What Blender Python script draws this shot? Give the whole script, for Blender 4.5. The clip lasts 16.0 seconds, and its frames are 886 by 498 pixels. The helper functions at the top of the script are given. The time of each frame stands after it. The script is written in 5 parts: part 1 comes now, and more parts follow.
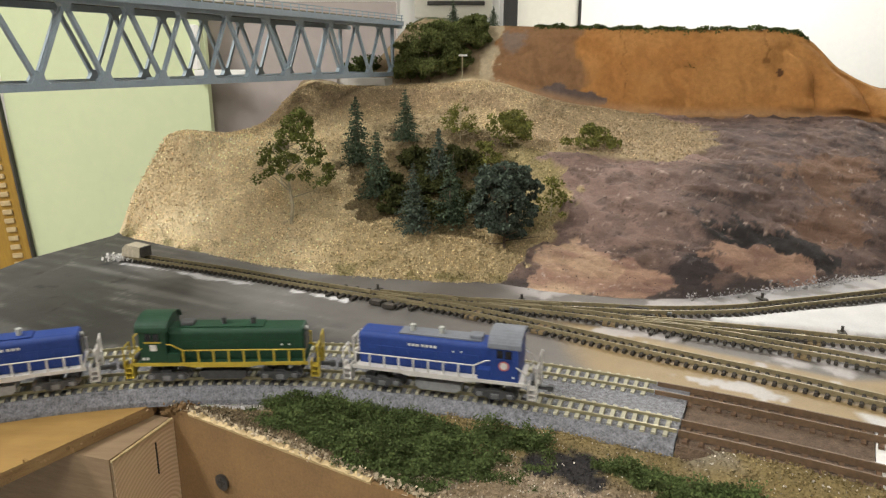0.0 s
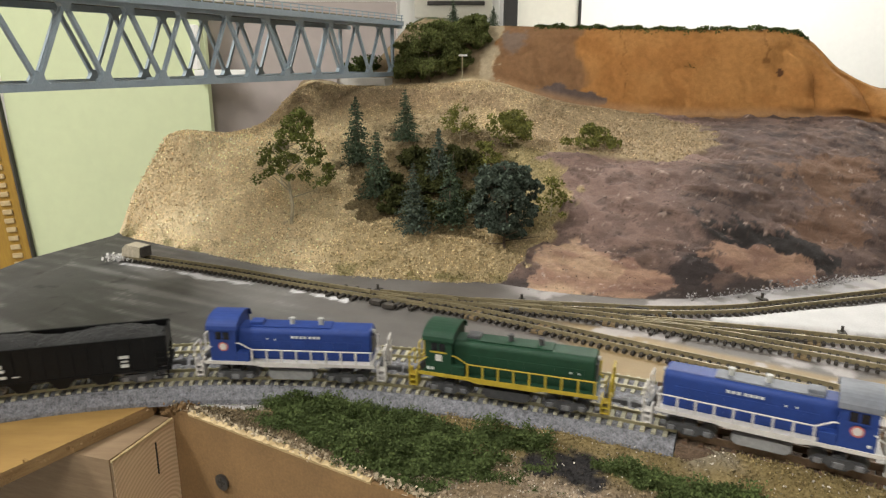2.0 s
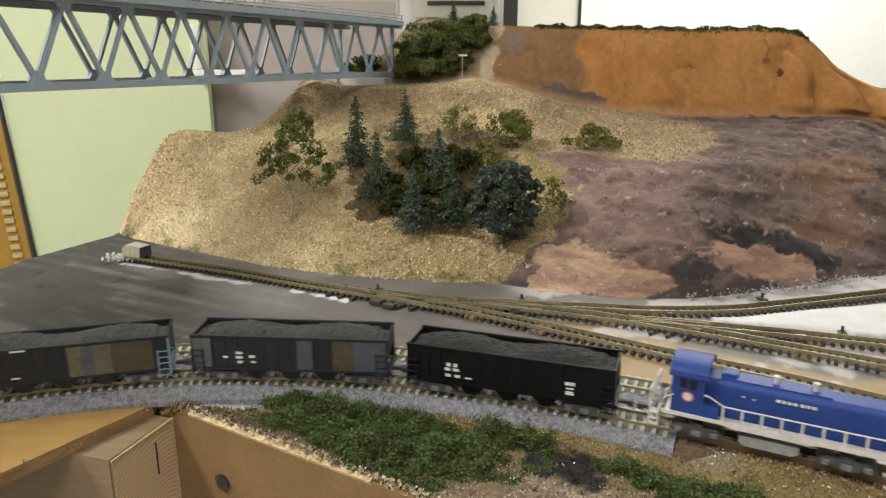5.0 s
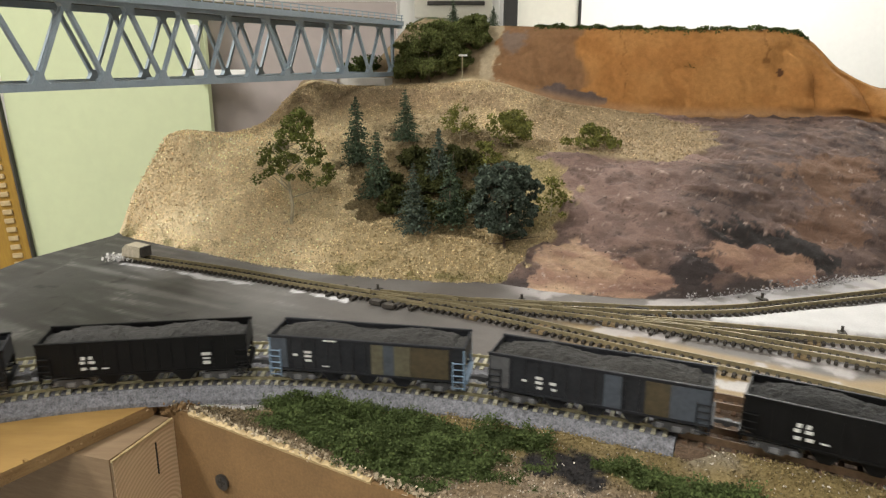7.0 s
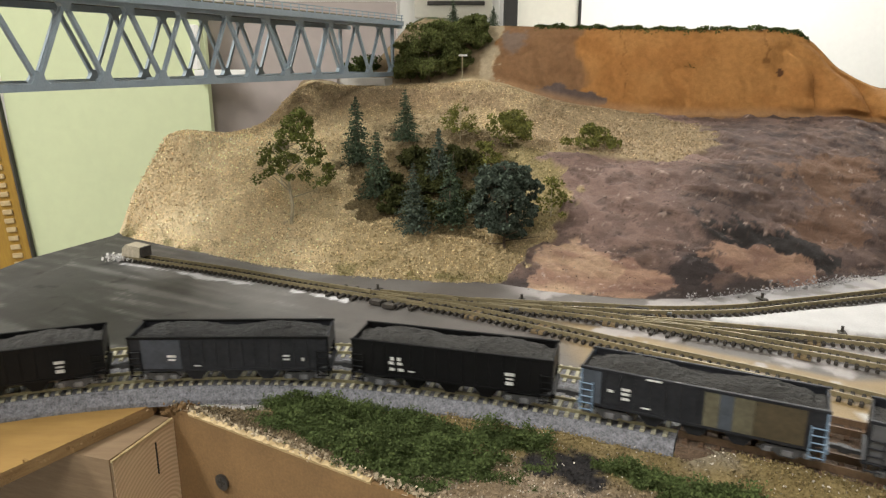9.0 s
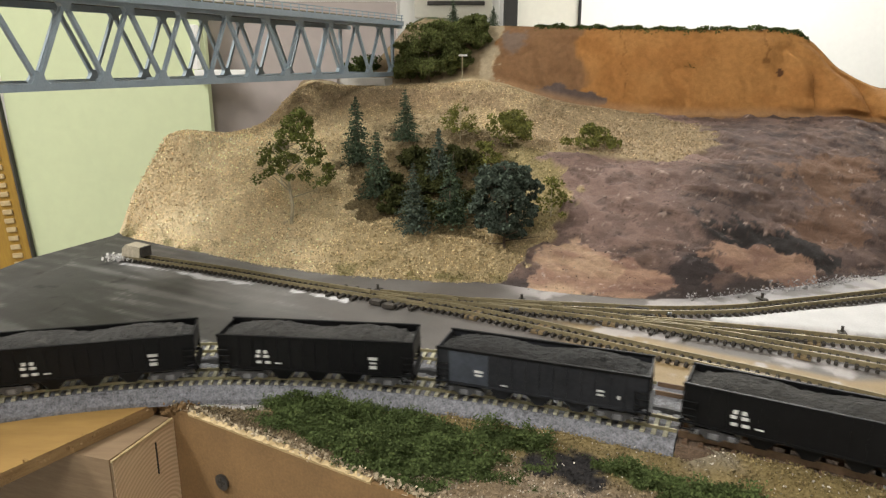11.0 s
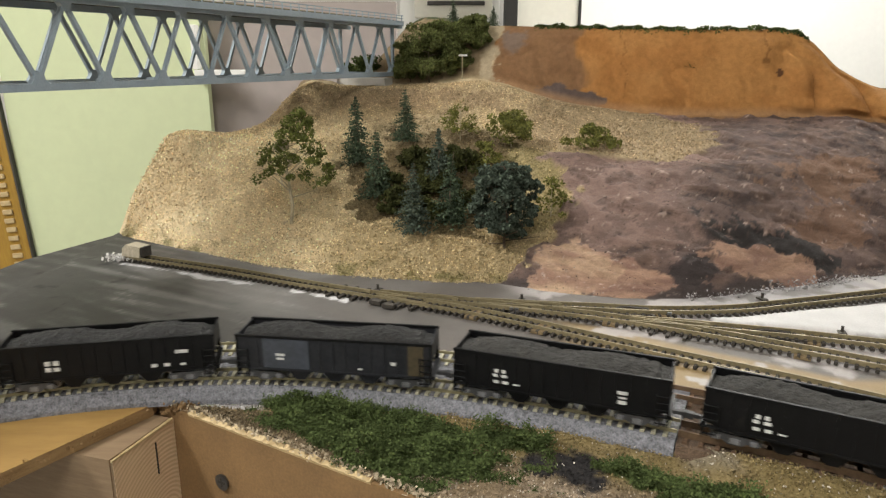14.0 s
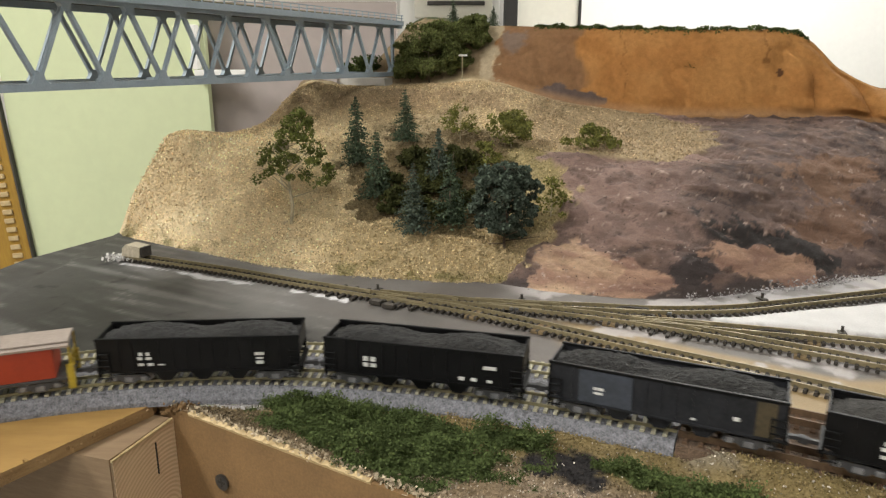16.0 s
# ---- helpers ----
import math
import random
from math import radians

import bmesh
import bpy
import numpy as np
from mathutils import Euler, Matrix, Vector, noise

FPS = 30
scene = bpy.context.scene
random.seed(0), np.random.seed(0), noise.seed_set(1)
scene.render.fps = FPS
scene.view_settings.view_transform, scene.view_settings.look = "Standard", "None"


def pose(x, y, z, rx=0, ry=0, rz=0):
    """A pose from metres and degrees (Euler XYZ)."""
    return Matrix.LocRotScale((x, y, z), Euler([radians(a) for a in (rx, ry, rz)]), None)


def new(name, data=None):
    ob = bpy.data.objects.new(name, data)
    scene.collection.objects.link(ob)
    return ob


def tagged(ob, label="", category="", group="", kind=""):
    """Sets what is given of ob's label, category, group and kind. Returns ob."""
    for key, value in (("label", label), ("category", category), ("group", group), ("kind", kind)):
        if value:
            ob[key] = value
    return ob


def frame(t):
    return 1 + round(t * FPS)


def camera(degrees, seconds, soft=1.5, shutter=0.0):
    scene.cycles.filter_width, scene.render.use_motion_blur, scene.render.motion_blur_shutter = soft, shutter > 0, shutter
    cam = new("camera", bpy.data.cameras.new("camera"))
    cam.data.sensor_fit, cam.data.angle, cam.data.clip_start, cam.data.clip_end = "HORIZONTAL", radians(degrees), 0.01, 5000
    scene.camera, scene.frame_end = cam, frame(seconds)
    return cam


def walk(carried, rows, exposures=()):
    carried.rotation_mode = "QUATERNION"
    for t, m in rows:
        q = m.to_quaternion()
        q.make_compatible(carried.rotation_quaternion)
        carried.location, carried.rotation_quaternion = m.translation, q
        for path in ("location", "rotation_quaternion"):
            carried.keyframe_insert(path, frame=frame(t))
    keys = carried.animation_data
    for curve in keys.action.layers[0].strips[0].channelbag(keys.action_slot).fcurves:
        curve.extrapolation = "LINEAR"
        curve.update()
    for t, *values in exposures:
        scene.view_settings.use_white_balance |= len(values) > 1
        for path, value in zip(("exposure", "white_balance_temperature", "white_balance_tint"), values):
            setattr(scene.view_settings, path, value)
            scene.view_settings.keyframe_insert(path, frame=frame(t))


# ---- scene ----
from mathutils.bvhtree import BVHTree

# camera on a low stand beside the layout; z = 0 is the top of the layout board
EYE_Z = 0.155
cam = camera(64, 16.0, soft=1.25, shutter=0.55)
walk(cam, [(0.0, pose(0, 0, EYE_Z, 75, 0, 0)), (16.0, pose(0, 0, EYE_Z, 75, 0, 0))], exposures=[(0.0, 0.0), (16.0, 0.0)])

# ---- world and lamps ----
world = bpy.data.worlds.new("room_air")
scene.world = world
world.use_nodes = True
world.node_tree.nodes["Background"].inputs[0].default_value = (1.0, 0.94, 0.85, 1)
world.node_tree.nodes["Background"].inputs[1].default_value = 0.05


def area_lamp(name, x, y, z, sx, sy, watts, colour):
    data = bpy.data.lights.new(name, "AREA")
    data.shape, data.size, data.size_y, data.energy, data.color = "RECTANGLE", sx, sy, watts, colour
    ob = new(name, data)
    ob.matrix_basis = pose(x, y, z, 0, 0, 0)
    return ob


WARM = (1.0, 0.985, 0.93)
area_lamp("fluorescent_light", -1.25, 0.10, 1.385, 0.25, 1.2, 40, WARM)
area_lamp("fluorescent_light", -0.10, -0.90, 1.385, 0.25, 1.2, 16, WARM)
# unseen lamp added to overexpose the far white wall and panels
area_lamp("fluorescent_light", 1.0, 2.2, 1.385, 0.25, 1.2, 55, WARM)


# ---- materials ----
def material(name, colour, rough=0.6, metal=0.0, vary=0.25, scale=60.0, bump=0.2, fine=600.0, attribute="", spec=0.5, dist=0.0006):
    """A paint-like surface: colour varied at two scales, with fine relief. attribute: a colour layer of the mesh in place of colour."""
    m = bpy.data.materials.new(name)
    m.use_nodes = True
    nt = m.node_tree
    n, l = nt.nodes, nt.links
    b = n["Principled BSDF"]
    b.inputs["Roughness"].default_value, b.inputs["Metallic"].default_value = rough, metal
    b.inputs["Specular IOR Level"].default_value = spec
    tc = n.new("ShaderNodeTexCoord")
    big, small = n.new("ShaderNodeTexNoise"), n.new("ShaderNodeTexNoise")
    for node, s in ((big, scale), (small, fine)):
        node.inputs["Scale"].default_value, node.inputs["Detail"].default_value = s, 4.0
        l.new(tc.outputs["Object"], node.inputs["Vector"])
    add = n.new("ShaderNodeMath")
    add.operation = "ADD"
    l.new(big.outputs["Fac"], add.inputs[0])
    l.new(small.outputs["Fac"], add.inputs[1])
    rng = n.new("ShaderNodeMapRange")
    rng.inputs["From Min"].default_value, rng.inputs["From Max"].default_value = 0.6, 1.4
    rng.inputs["To Min"].default_value, rng.inputs["To Max"].default_value = 1 - vary, 1 + vary
    l.new(add.outputs[0], rng.inputs["Value"])
    mul = n.new("ShaderNodeVectorMath")
    mul.operation = "MULTIPLY"
    if attribute:
        at = n.new("ShaderNodeAttribute")
        at.attribute_name = attribute
        l.new(at.outputs["Color"], mul.inputs[0])
    else:
        mul.inputs[0].default_value = colour
    l.new(rng.outputs[0], mul.inputs[1])
    l.new(mul.outputs[0], b.inputs["Base Color"])
    if bump:
        bp = n.new("ShaderNodeBump")
        bp.inputs["Strength"].default_value, bp.inputs["Distance"].default_value = bump, dist
        l.new(add.outputs[0], bp.inputs["Height"])
        l.new(bp.outputs[0], b.inputs["Normal"])
    return m


def random_tint(m, amount):
    """Varies the base colour from island to island (leaves, chips)."""
    nt = m.node_tree
    b = nt.nodes["Principled BSDF"]
    src = b.inputs["Base Color"].links[0].from_socket
    geo, rng, mul = nt.nodes.new("ShaderNodeNewGeometry"), nt.nodes.new("ShaderNodeMapRange"), nt.nodes.new("ShaderNodeVectorMath")
    rng.inputs["To Min"].default_value, rng.inputs["To Max"].default_value = 1 - amount, 1 + amount
    mul.operation = "MULTIPLY"
    nt.links.new(geo.outputs["Random Per Island"], rng.inputs["Value"])
    nt.links.new(src, mul.inputs[0])
    nt.links.new(rng.outputs[0], mul.inputs[1])
    nt.links.new(mul.outputs[0], b.inputs["Base Color"])
    return m


def layered(m, scale):
    """Stretches a material's noises into layers that dip to one side."""
    nt = m.node_tree
    tc = next(n for n in nt.nodes if n.type == "TEX_COORD")
    mp = nt.nodes.new("ShaderNodeMapping")
    mp.inputs["Scale"].default_value, mp.inputs["Rotation"].default_value = scale, (0.0, radians(14), 0.0)
    nt.links.new(tc.outputs["Object"], mp.inputs["Vector"])
    for n in nt.nodes:
        if n.type == "TEX_NOISE":
            n.inputs["Detail"].default_value, n.inputs["Roughness"].default_value = 7.0, 0.62
            nt.links.new(mp.outputs[0], n.inputs["Vector"])
    return m


def wood(name, light, dark, scale=(40, 400, 400), rough=0.6, rings=False):
    m = bpy.data.materials.new(name)
    m.use_nodes = True
    n, l = m.node_tree.nodes, m.node_tree.links
    b = n["Principled BSDF"]
    b.inputs["Roughness"].default_value = rough
    tc, mp = n.new("ShaderNodeTexCoord"), n.new("ShaderNodeMapping")
    mp.inputs["Scale"].default_value = scale
    l.new(tc.outputs["Object"], mp.inputs["Vector"])
    if rings:
        mp.inputs["Location"].default_value = (19.3, -43.6, 7.8)
        w = n.new("ShaderNodeTexWave")
        w.wave_type, w.rings_direction = "RINGS", "SPHERICAL"
        w.inputs["Scale"].default_value, w.inputs["Distortion"].default_value, w.inputs["Detail"].default_value = 1.0, 1.2, 3
        fac = w.outputs["Fac"]
    else:
        w = n.new("ShaderNodeTexNoise")
        w.inputs["Scale"].default_value, w.inputs["Detail"].default_value, w.inputs["Roughness"].default_value = 1.0, 8, 0.65
        fac = w.outputs["Fac"]
    l.new(mp.outputs[0], w.inputs["Vector"])
    ramp = n.new("ShaderNodeValToRGB")
    ramp.color_ramp.elements[0].position, ramp.color_ramp.elements[1].position = 0.3, 0.7
    ramp.color_ramp.elements[0].color, ramp.color_ramp.elements[1].color = (*dark, 1), (*light, 1)
    l.new(fac, ramp.inputs[0])
    l.new(ramp.outputs[0], b.inputs["Base Color"])
    bp = n.new("ShaderNodeBump")
    bp.inputs["Strength"].default_value, bp.inputs["Distance"].default_value = 0.3, 0.0005
    l.new(fac, bp.inputs["Height"])
    l.new(bp.outputs[0], b.inputs["Normal"])
    return m


HILL = material("hill_scenery", (1, 1, 1), 0.85, vary=0.24, scale=170, fine=1100, bump=1.0, attribute="Col", spec=0.2, dist=0.0018)
ROCK = layered(material("rock_scenery", (1, 1, 1), 0.8, vary=0.30, scale=1.0, fine=5.5, bump=1.0, attribute="Col", spec=0.25, dist=0.0026), (190, 190, 520))
BOARD = material("painted_board", (1, 1, 1), 0.6, vary=0.14, scale=60, fine=900, bump=0.3, attribute="Col", spec=0.3)
FRONT = material("front_scenery", (1, 1, 1), 0.95, vary=0.35, scale=200, fine=1200, bump=0.8, attribute="Col", spec=0.2, dist=0.001)
CHIPS = random_tint(material("straw_chips", (1, 1, 1), 0.9, vary=0.2, scale=30, bump=0, attribute="Col", spec=0.2), 0.25)
LEAF_DARK = random_tint(material("spruce_needles", (0.078, 0.106, 0.064), 0.9, bump=0, scale=90, spec=0.2), 0.55)
LEAF_BLUE = random_tint(material("blue_green_foliage", (0.080, 0.102, 0.076), 0.9, bump=0, scale=90, spec=0.2), 0.55)
LEAF_GREEN = random_tint(material("leaf_green", (0.115, 0.130, 0.030), 0.85, bump=0, scale=90, spec=0.25), 0.5)
LEAF_LIGHT = random_tint(material("olive_foliage", (0.17, 0.17, 0.045), 0.9, bump=0, scale=90, spec=0.2), 0.45)
LEAF_DEEP = random_tint(material("deep_green_foam", (0.065, 0.085, 0.026), 0.95, bump=0, scale=90, spec=0.15), 0.55)
TURF = random_tint(material("front_green_foam", (0.084, 0.112, 0.038), 0.95, bump=0, scale=60, vary=0.45, spec=0.15), 0.3)
LEAF_BUSH = random_tint(material("bush_green", (0.12, 0.135, 0.045), 0.95, bump=0, scale=60, spec=0.15), 0.5)
LEAF_UNDER = random_tint(material("undergrowth", (0.052, 0.056, 0.018), 0.95, bump=0, scale=60, spec=0.15), 0.5)
BARK = material("bark", (0.13, 0.095, 0.065), 0.9, scale=300)
TWIG = material("pale_twig", (0.42, 0.36, 0.24), 0.9, scale=300)
RAIL = material("bronze_rail", (0.26, 0.215, 0.125), 0.50, metal=0.35, vary=0.3, scale=120, bump=0.1)
RAIL_BROWN = material("weathered_rail", (0.15, 0.095, 0.055), 0.6, metal=0.2, vary=0.3, scale=120)
RAIL_OLIVE = material("nickel_rail", (0.28, 0.25, 0.15), 0.45, metal=0.5, vary=0.2, scale=120, bump=0.1)
TIE_DARK = material("dark_tie", (0.040, 0.033, 0.026), 0.75, vary=0.4, scale=200)
TIE_PALE = material("concrete_tie", (0.38, 0.355, 0.26), 0.75, vary=0.25, scale=200)
TIE_BROWN = material("weathered_tie", (0.12, 0.07, 0.04), 0.85, vary=0.4, scale=200)
ROADBED = material("grey_roadbed", (0.155, 0.155, 0.172), 0.55, vary=0.75, scale=420, fine=1100, bump=0.8, dist=0.0008)
BROWN_BALLAST = material("brown_ballast", (0.13, 0.085, 0.055), 0.9, vary=0.5, scale=250, fine=1400, bump=1.0, dist=0.001)
PLASTER = material("white_plaster", (0.72, 0.70, 0.68), 0.85, vary=0.1, scale=90, bump=0.5)
BRIDGE = material("bridge_grey_blue", (0.30, 0.365, 0.42), 0.5, vary=0.12, scale=80, bump=0.1)
BRIDGE_TIE = material("bridge_dark_tie", (0.045, 0.045, 0.045), 0.7, vary=0.3, scale=200)
BLUE = material("blue_paint", (0.018, 0.046, 0.205), 0.55, vary=0.15, scale=100, bump=0.1, spec=0.3)
GREEN = material("green_paint", (0.012, 0.047, 0.024), 0.55, vary=0.18, scale=100, bump=0.1, spec=0.3)
YELLOW = material("yellow_paint", (0.42, 0.31, 0.03), 0.5, vary=0.15, scale=150, bump=0.05)
WHITE = material("white_paint", (0.58, 0.55, 0.52), 0.5, vary=0.12, scale=150, bump=0.05)
ROOF_GREY = material("grey_roof", (0.15, 0.16, 0.185), 0.6, vary=0.2, scale=120, bump=0.1)
STACK = material("pale_stack", (0.45, 0.45, 0.42), 0.5, scale=200)
GLASS = material("dark_glass", (0.012, 0.012, 0.016), 0.12, vary=0.1, bump=0)
TRUCK = material("truck_grey_black", (0.055, 0.055, 0.058), 0.55, vary=0.4, scale=250)
WHEEL = material("wheel_metal", (0.20, 0.20, 0.21), 0.35, metal=0.8, scale=250, bump=0.1)
TANK = material("tank_grey", (0.28, 0.28, 0.28), 0.55, scale=150)
BLACK = material("hopper_black", (0.006, 0.006, 0.0065), 0.5, vary=0.3, scale=90, bump=0.1, spec=0.18)
CHAR = material("hopper_charcoal", (0.020, 0.021, 0.025), 0.55, vary=0.4, scale=90, bump=0.15, spec=0.25)
HOPPER_BLUE = material("faded_blue_grey", (0.058, 0.069, 0.088), 0.6, vary=0.3, scale=120, bump=0.15)
STEEL_BLUE = material("hopper_steel_blue", (0.18, 0.26, 0.36), 0.5, vary=0.2, scale=200)
RUST = material("ochre_rust_panel", (0.062, 0.047, 0.024), 0.7, vary=0.4, scale=120)
COAL = material("coal_load", (0.017, 0.0165, 0.016), 0.75, vary=0.45, scale=300, fine=1500, bump=1.0, dist=0.0012)
COAL_GREY = material("dusty_coal_load", (0.042, 0.040, 0.037), 0.85, vary=0.4, scale=250, fine=1300, bump=1.0, dist=0.0012)
RED = material("caboose_red", (0.34, 0.040, 0.014), 0.45, vary=0.12, scale=100)
CAB_ROOF = material("caboose_pale_roof", (0.30, 0.25, 0.215), 0.6, vary=0.15, scale=100)
MDF = material("brown_fibreboard", (0.205, 0.118, 0.048), 0.75, vary=0.28, scale=40, fine=900, bump=0.3)
PLY = wood("yellow_plywood", (0.355, 0.215, 0.064), (0.26, 0.148, 0.040), scale=(30, 120, 300))
PLY_EDGE = wood("plywood_edge", (0.40, 0.26, 0.12), (0.24, 0.14, 0.06), scale=(60, 60, 500))
LUMBER = wood("lumber_long_grain", (0.28, 0.195, 0.115), (0.20, 0.13, 0.075), scale=(30, 200, 500))
LUMBER_END = wood("lumber_end_grain", (0.74, 0.55, 0.36), (0.62, 0.44, 0.27), scale=(150, 150, 150), rings=True)
SPLINTER = wood("splintered_wood", (0.62, 0.48, 0.27), (0.40, 0.28, 0.13))
PAPER = random_tint(material("torn_paper", (0.46, 0.38, 0.27), 0.9, bump=0, scale=200, spec=0.2), 0.3)
CRUMB = random_tint(material("grey_plaster_bits", (0.36, 0.34, 0.34), 0.9, bump=0, scale=200, spec=0.2), 0.5)
CORK = material("cork_filler", (0.19, 0.135, 0.07), 0.85, vary=0.4, scale=300)
POST_DARK = material("post_black", (0.02, 0.018, 0.016), 0.7)
AXLE = material("axle_box_grey", (0.20, 0.20, 0.21), 0.45, metal=0.3, vary=0.3, scale=300)
BEIGE = material("beige_resin", (0.50, 0.44, 0.33), 0.7, vary=0.25, scale=200)
SCREW = material("dull_screw", (0.12, 0.12, 0.12), 0.4, metal=0.8)
WALL_GREEN = material("pale_green_board", (0.62, 0.68, 0.43), 0.6, vary=0.04, scale=5, fine=60, bump=0.05)
WALL_MAUVE = material("mauve_grey_wall", (0.44, 0.38, 0.36), 0.8, vary=0.10, scale=6, fine=40, bump=0.05)
WALL_WHITE = material("white_wall", (0.86, 0.85, 0.82), 0.8, vary=0.03, scale=4, fine=60, bump=0.05)
CREAM = material("cream_panel", (0.74, 0.71, 0.62), 0.6, vary=0.05, scale=6, fine=60, bump=0.05)
DARK_FRAME = material("dark_frame", (0.05, 0.045, 0.04), 0.6)
OCHRE = wood("ochre_varnished_wood", (0.42, 0.25, 0.035), (0.28, 0.15, 0.02), scale=(200, 200, 20))
FLOOR = material("concrete_floor", (0.28, 0.27, 0.25), 0.7, vary=0.15, scale=8, fine=200)
CEILING = material("ceiling_white", (0.8, 0.79, 0.76), 0.9, vary=0.03, scale=10)
TUBE = bpy.data.materials.new("tube_glow")
TUBE.use_nodes = True
TUBE.node_tree.nodes["Principled BSDF"].inputs["Emission Color"].default_value = (*WARM, 1)
TUBE.node_tree.nodes["Principled BSDF"].inputs["Emission Strength"].default_value = 6.0


# ---- mesh helpers ----
def box(bm, x0, x1, y0, y1, z0, z1, bevel=0.0):
    m = Matrix.LocRotScale(((x0 + x1) / 2, (y0 + y1) / 2, (z0 + z1) / 2), None, (x1 - x0, y1 - y0, z1 - z0))
    r = bmesh.ops.create_cube(bm, size=1.0, matrix=m)
    if bevel:
        edges = {e for v in r["verts"] for e in v.link_edges}
        bmesh.ops.bevel(bm, geom=list(edges), offset=bevel, segments=2, affect="EDGES", profile=0.6)
    return bm


def rod(bm, a, b, r, seg=8, r2=None):
    a, b = Vector(a), Vector(b)
    m = Matrix.Translation((a + b) / 2) @ (b - a).to_track_quat("Z", "Y").to_matrix().to_4x4()
    bmesh.ops.create_cone(bm, cap_ends=True, segments=seg, radius1=r, radius2=r if r2 is None else r2, depth=(b - a).length, matrix=m)
    return bm


def beam(bm, a, b, w, h, side):
    """A bar of rectangular section from a to b; side: the direction of its width w."""
    a, b, side = Vector(a), Vector(b), Vector(side).normalized()
    t = (b - a).normalized()
    up = t.cross(side).normalized()
    vs = [bm.verts.new(p + side * (w / 2 * i) + up * (h / 2 * j)) for p in (a, b) for i, j in ((-1, -1), (1, -1), (1, 1), (-1, 1))]
    for q in ((0, 1, 2, 3), (7, 6, 5, 4), (0, 4, 5, 1), (1, 5, 6, 2), (2, 6, 7, 3), (3, 7, 4, 0)):
        bm.faces.new([vs[i] for i in q])
    return bm


def prism(bm, outline, y0, y1):
    """An (x, z) outline pushed from y0 to y1."""
    a = [bm.verts.new((x, y0, z)) for x, z in outline]
    b = [bm.verts.new((x, y1, z)) for x, z in outline]
    bm.faces.new(a)
    bm.faces.new(b[::-1])
    for i in range(len(a)):
        j = (i + 1) % len(a)
        bm.faces.new((a[j], a[i], b[i], b[j]))
    bmesh.ops.recalc_face_normals(bm, faces=bm.faces[:])
    return bm


def to_mesh(name, bm, mat, smooth=False):
    me = bpy.data.meshes.new(name)
    bmesh.ops.recalc_face_normals(bm, faces=bm.faces[:])
    bm.to_mesh(me)
    bm.free()
    me.materials.append(mat)
    if smooth:
        me.polygons.foreach_set("use_smooth", [True] * len(me.polygons))
    return me


def part(name, bm, mat, parent, label="", at=None, smooth=False):
    me = bm if isinstance(bm, bpy.types.Mesh) else to_mesh(name, bm, mat, smooth)
    ob = new(name, me)
    ob.parent = parent
    if at is not None:
        ob.matrix_basis = at
    return tagged(ob, label)


def thing(name, label, category, at=None, group="", kind=""):
    ob = new(name)
    ob.empty_display_size = 0.01
    if at is not None:
        ob.matrix_basis = at
    return tagged(ob, label, category, group, kind)


def solid(name, bm, mat, label, category, kind="", at=None, group="", smooth=False):
    ob = new(name, to_mesh(name, bm, mat, smooth))
    if at is not None:
        ob.matrix_basis = at
    return tagged(ob, label, category, group, kind)


def slab(name, bounds, mat, label, category, kind="structure", bevel=0.0):
    bm = bmesh.new()
    box(bm, *bounds, bevel=bevel)
    return solid(name, bm, mat, label, category, kind)


def sheet(name, verts, faces, mat, colours=None, smooth=True):
    me = bpy.data.meshes.new(name)
    me.from_pydata([tuple(v) for v in verts], [], faces)
    me.materials.append(mat)
    if smooth:
        me.polygons.foreach_set("use_smooth", [True] * len(me.polygons))
    if colours is not None:
        layer = me.color_attributes.new("Col", "FLOAT_COLOR", "POINT")
        layer.data.foreach_set("color", np.c_[colours, np.ones(len(colours))].astype(np.float32).ravel())
    me.update()
    return me


def grid_faces(nu, nv):
    i, j = np.meshgrid(np.arange(nu - 1), np.arange(nv - 1), indexing="ij")
    a = (i * nv + j).ravel()
    return np.stack([a, a + nv, a + nv + 1, a + 1], 1).tolist()


def leaves(points, size, rng, flat=0.0, normal=None):
    """Small four-sided flakes, one at each point."""
    n = len(points)
    d1 = rng.normal(size=(n, 3))
    d2 = rng.normal(size=(n, 3))
    if normal is not None:
        d1 -= flat * (d1 * normal).sum(1)[:, None] * normal
        d2 -= flat * (d2 * normal).sum(1)[:, None] * normal
    d1 /= np.linalg.norm(d1, axis=1)[:, None]
    d2 -= (d2 * d1).sum(1)[:, None] * d1
    d2 /= np.linalg.norm(d2, axis=1)[:, None]
    s = size * rng.uniform(0.6, 1.4, size=(n, 1))
    v = np.stack([points - d1 * s, points - d2 * s * 0.6, points + d1 * s, points + d2 * s * 0.6], 1).reshape(-1, 3)
    return v, np.arange(4 * n).reshape(-1, 4)


def smooth_noise(p, scale, octaves=3, seed=0.0):
    return np.array([noise.fractal(Vector((x * scale + seed, y * scale - seed, z * scale)), 0.9, 2.0, octaves) for x, y, z in p])


def mix(a, b, f):
    return a + (np.asarray(b) - a) * np.clip(f, 0, 1)[:, None]


def step(x, a, b):
    t = np.clip((x - a) / (b - a), 0, 1)
    return t * t * (3 - 2 * t)


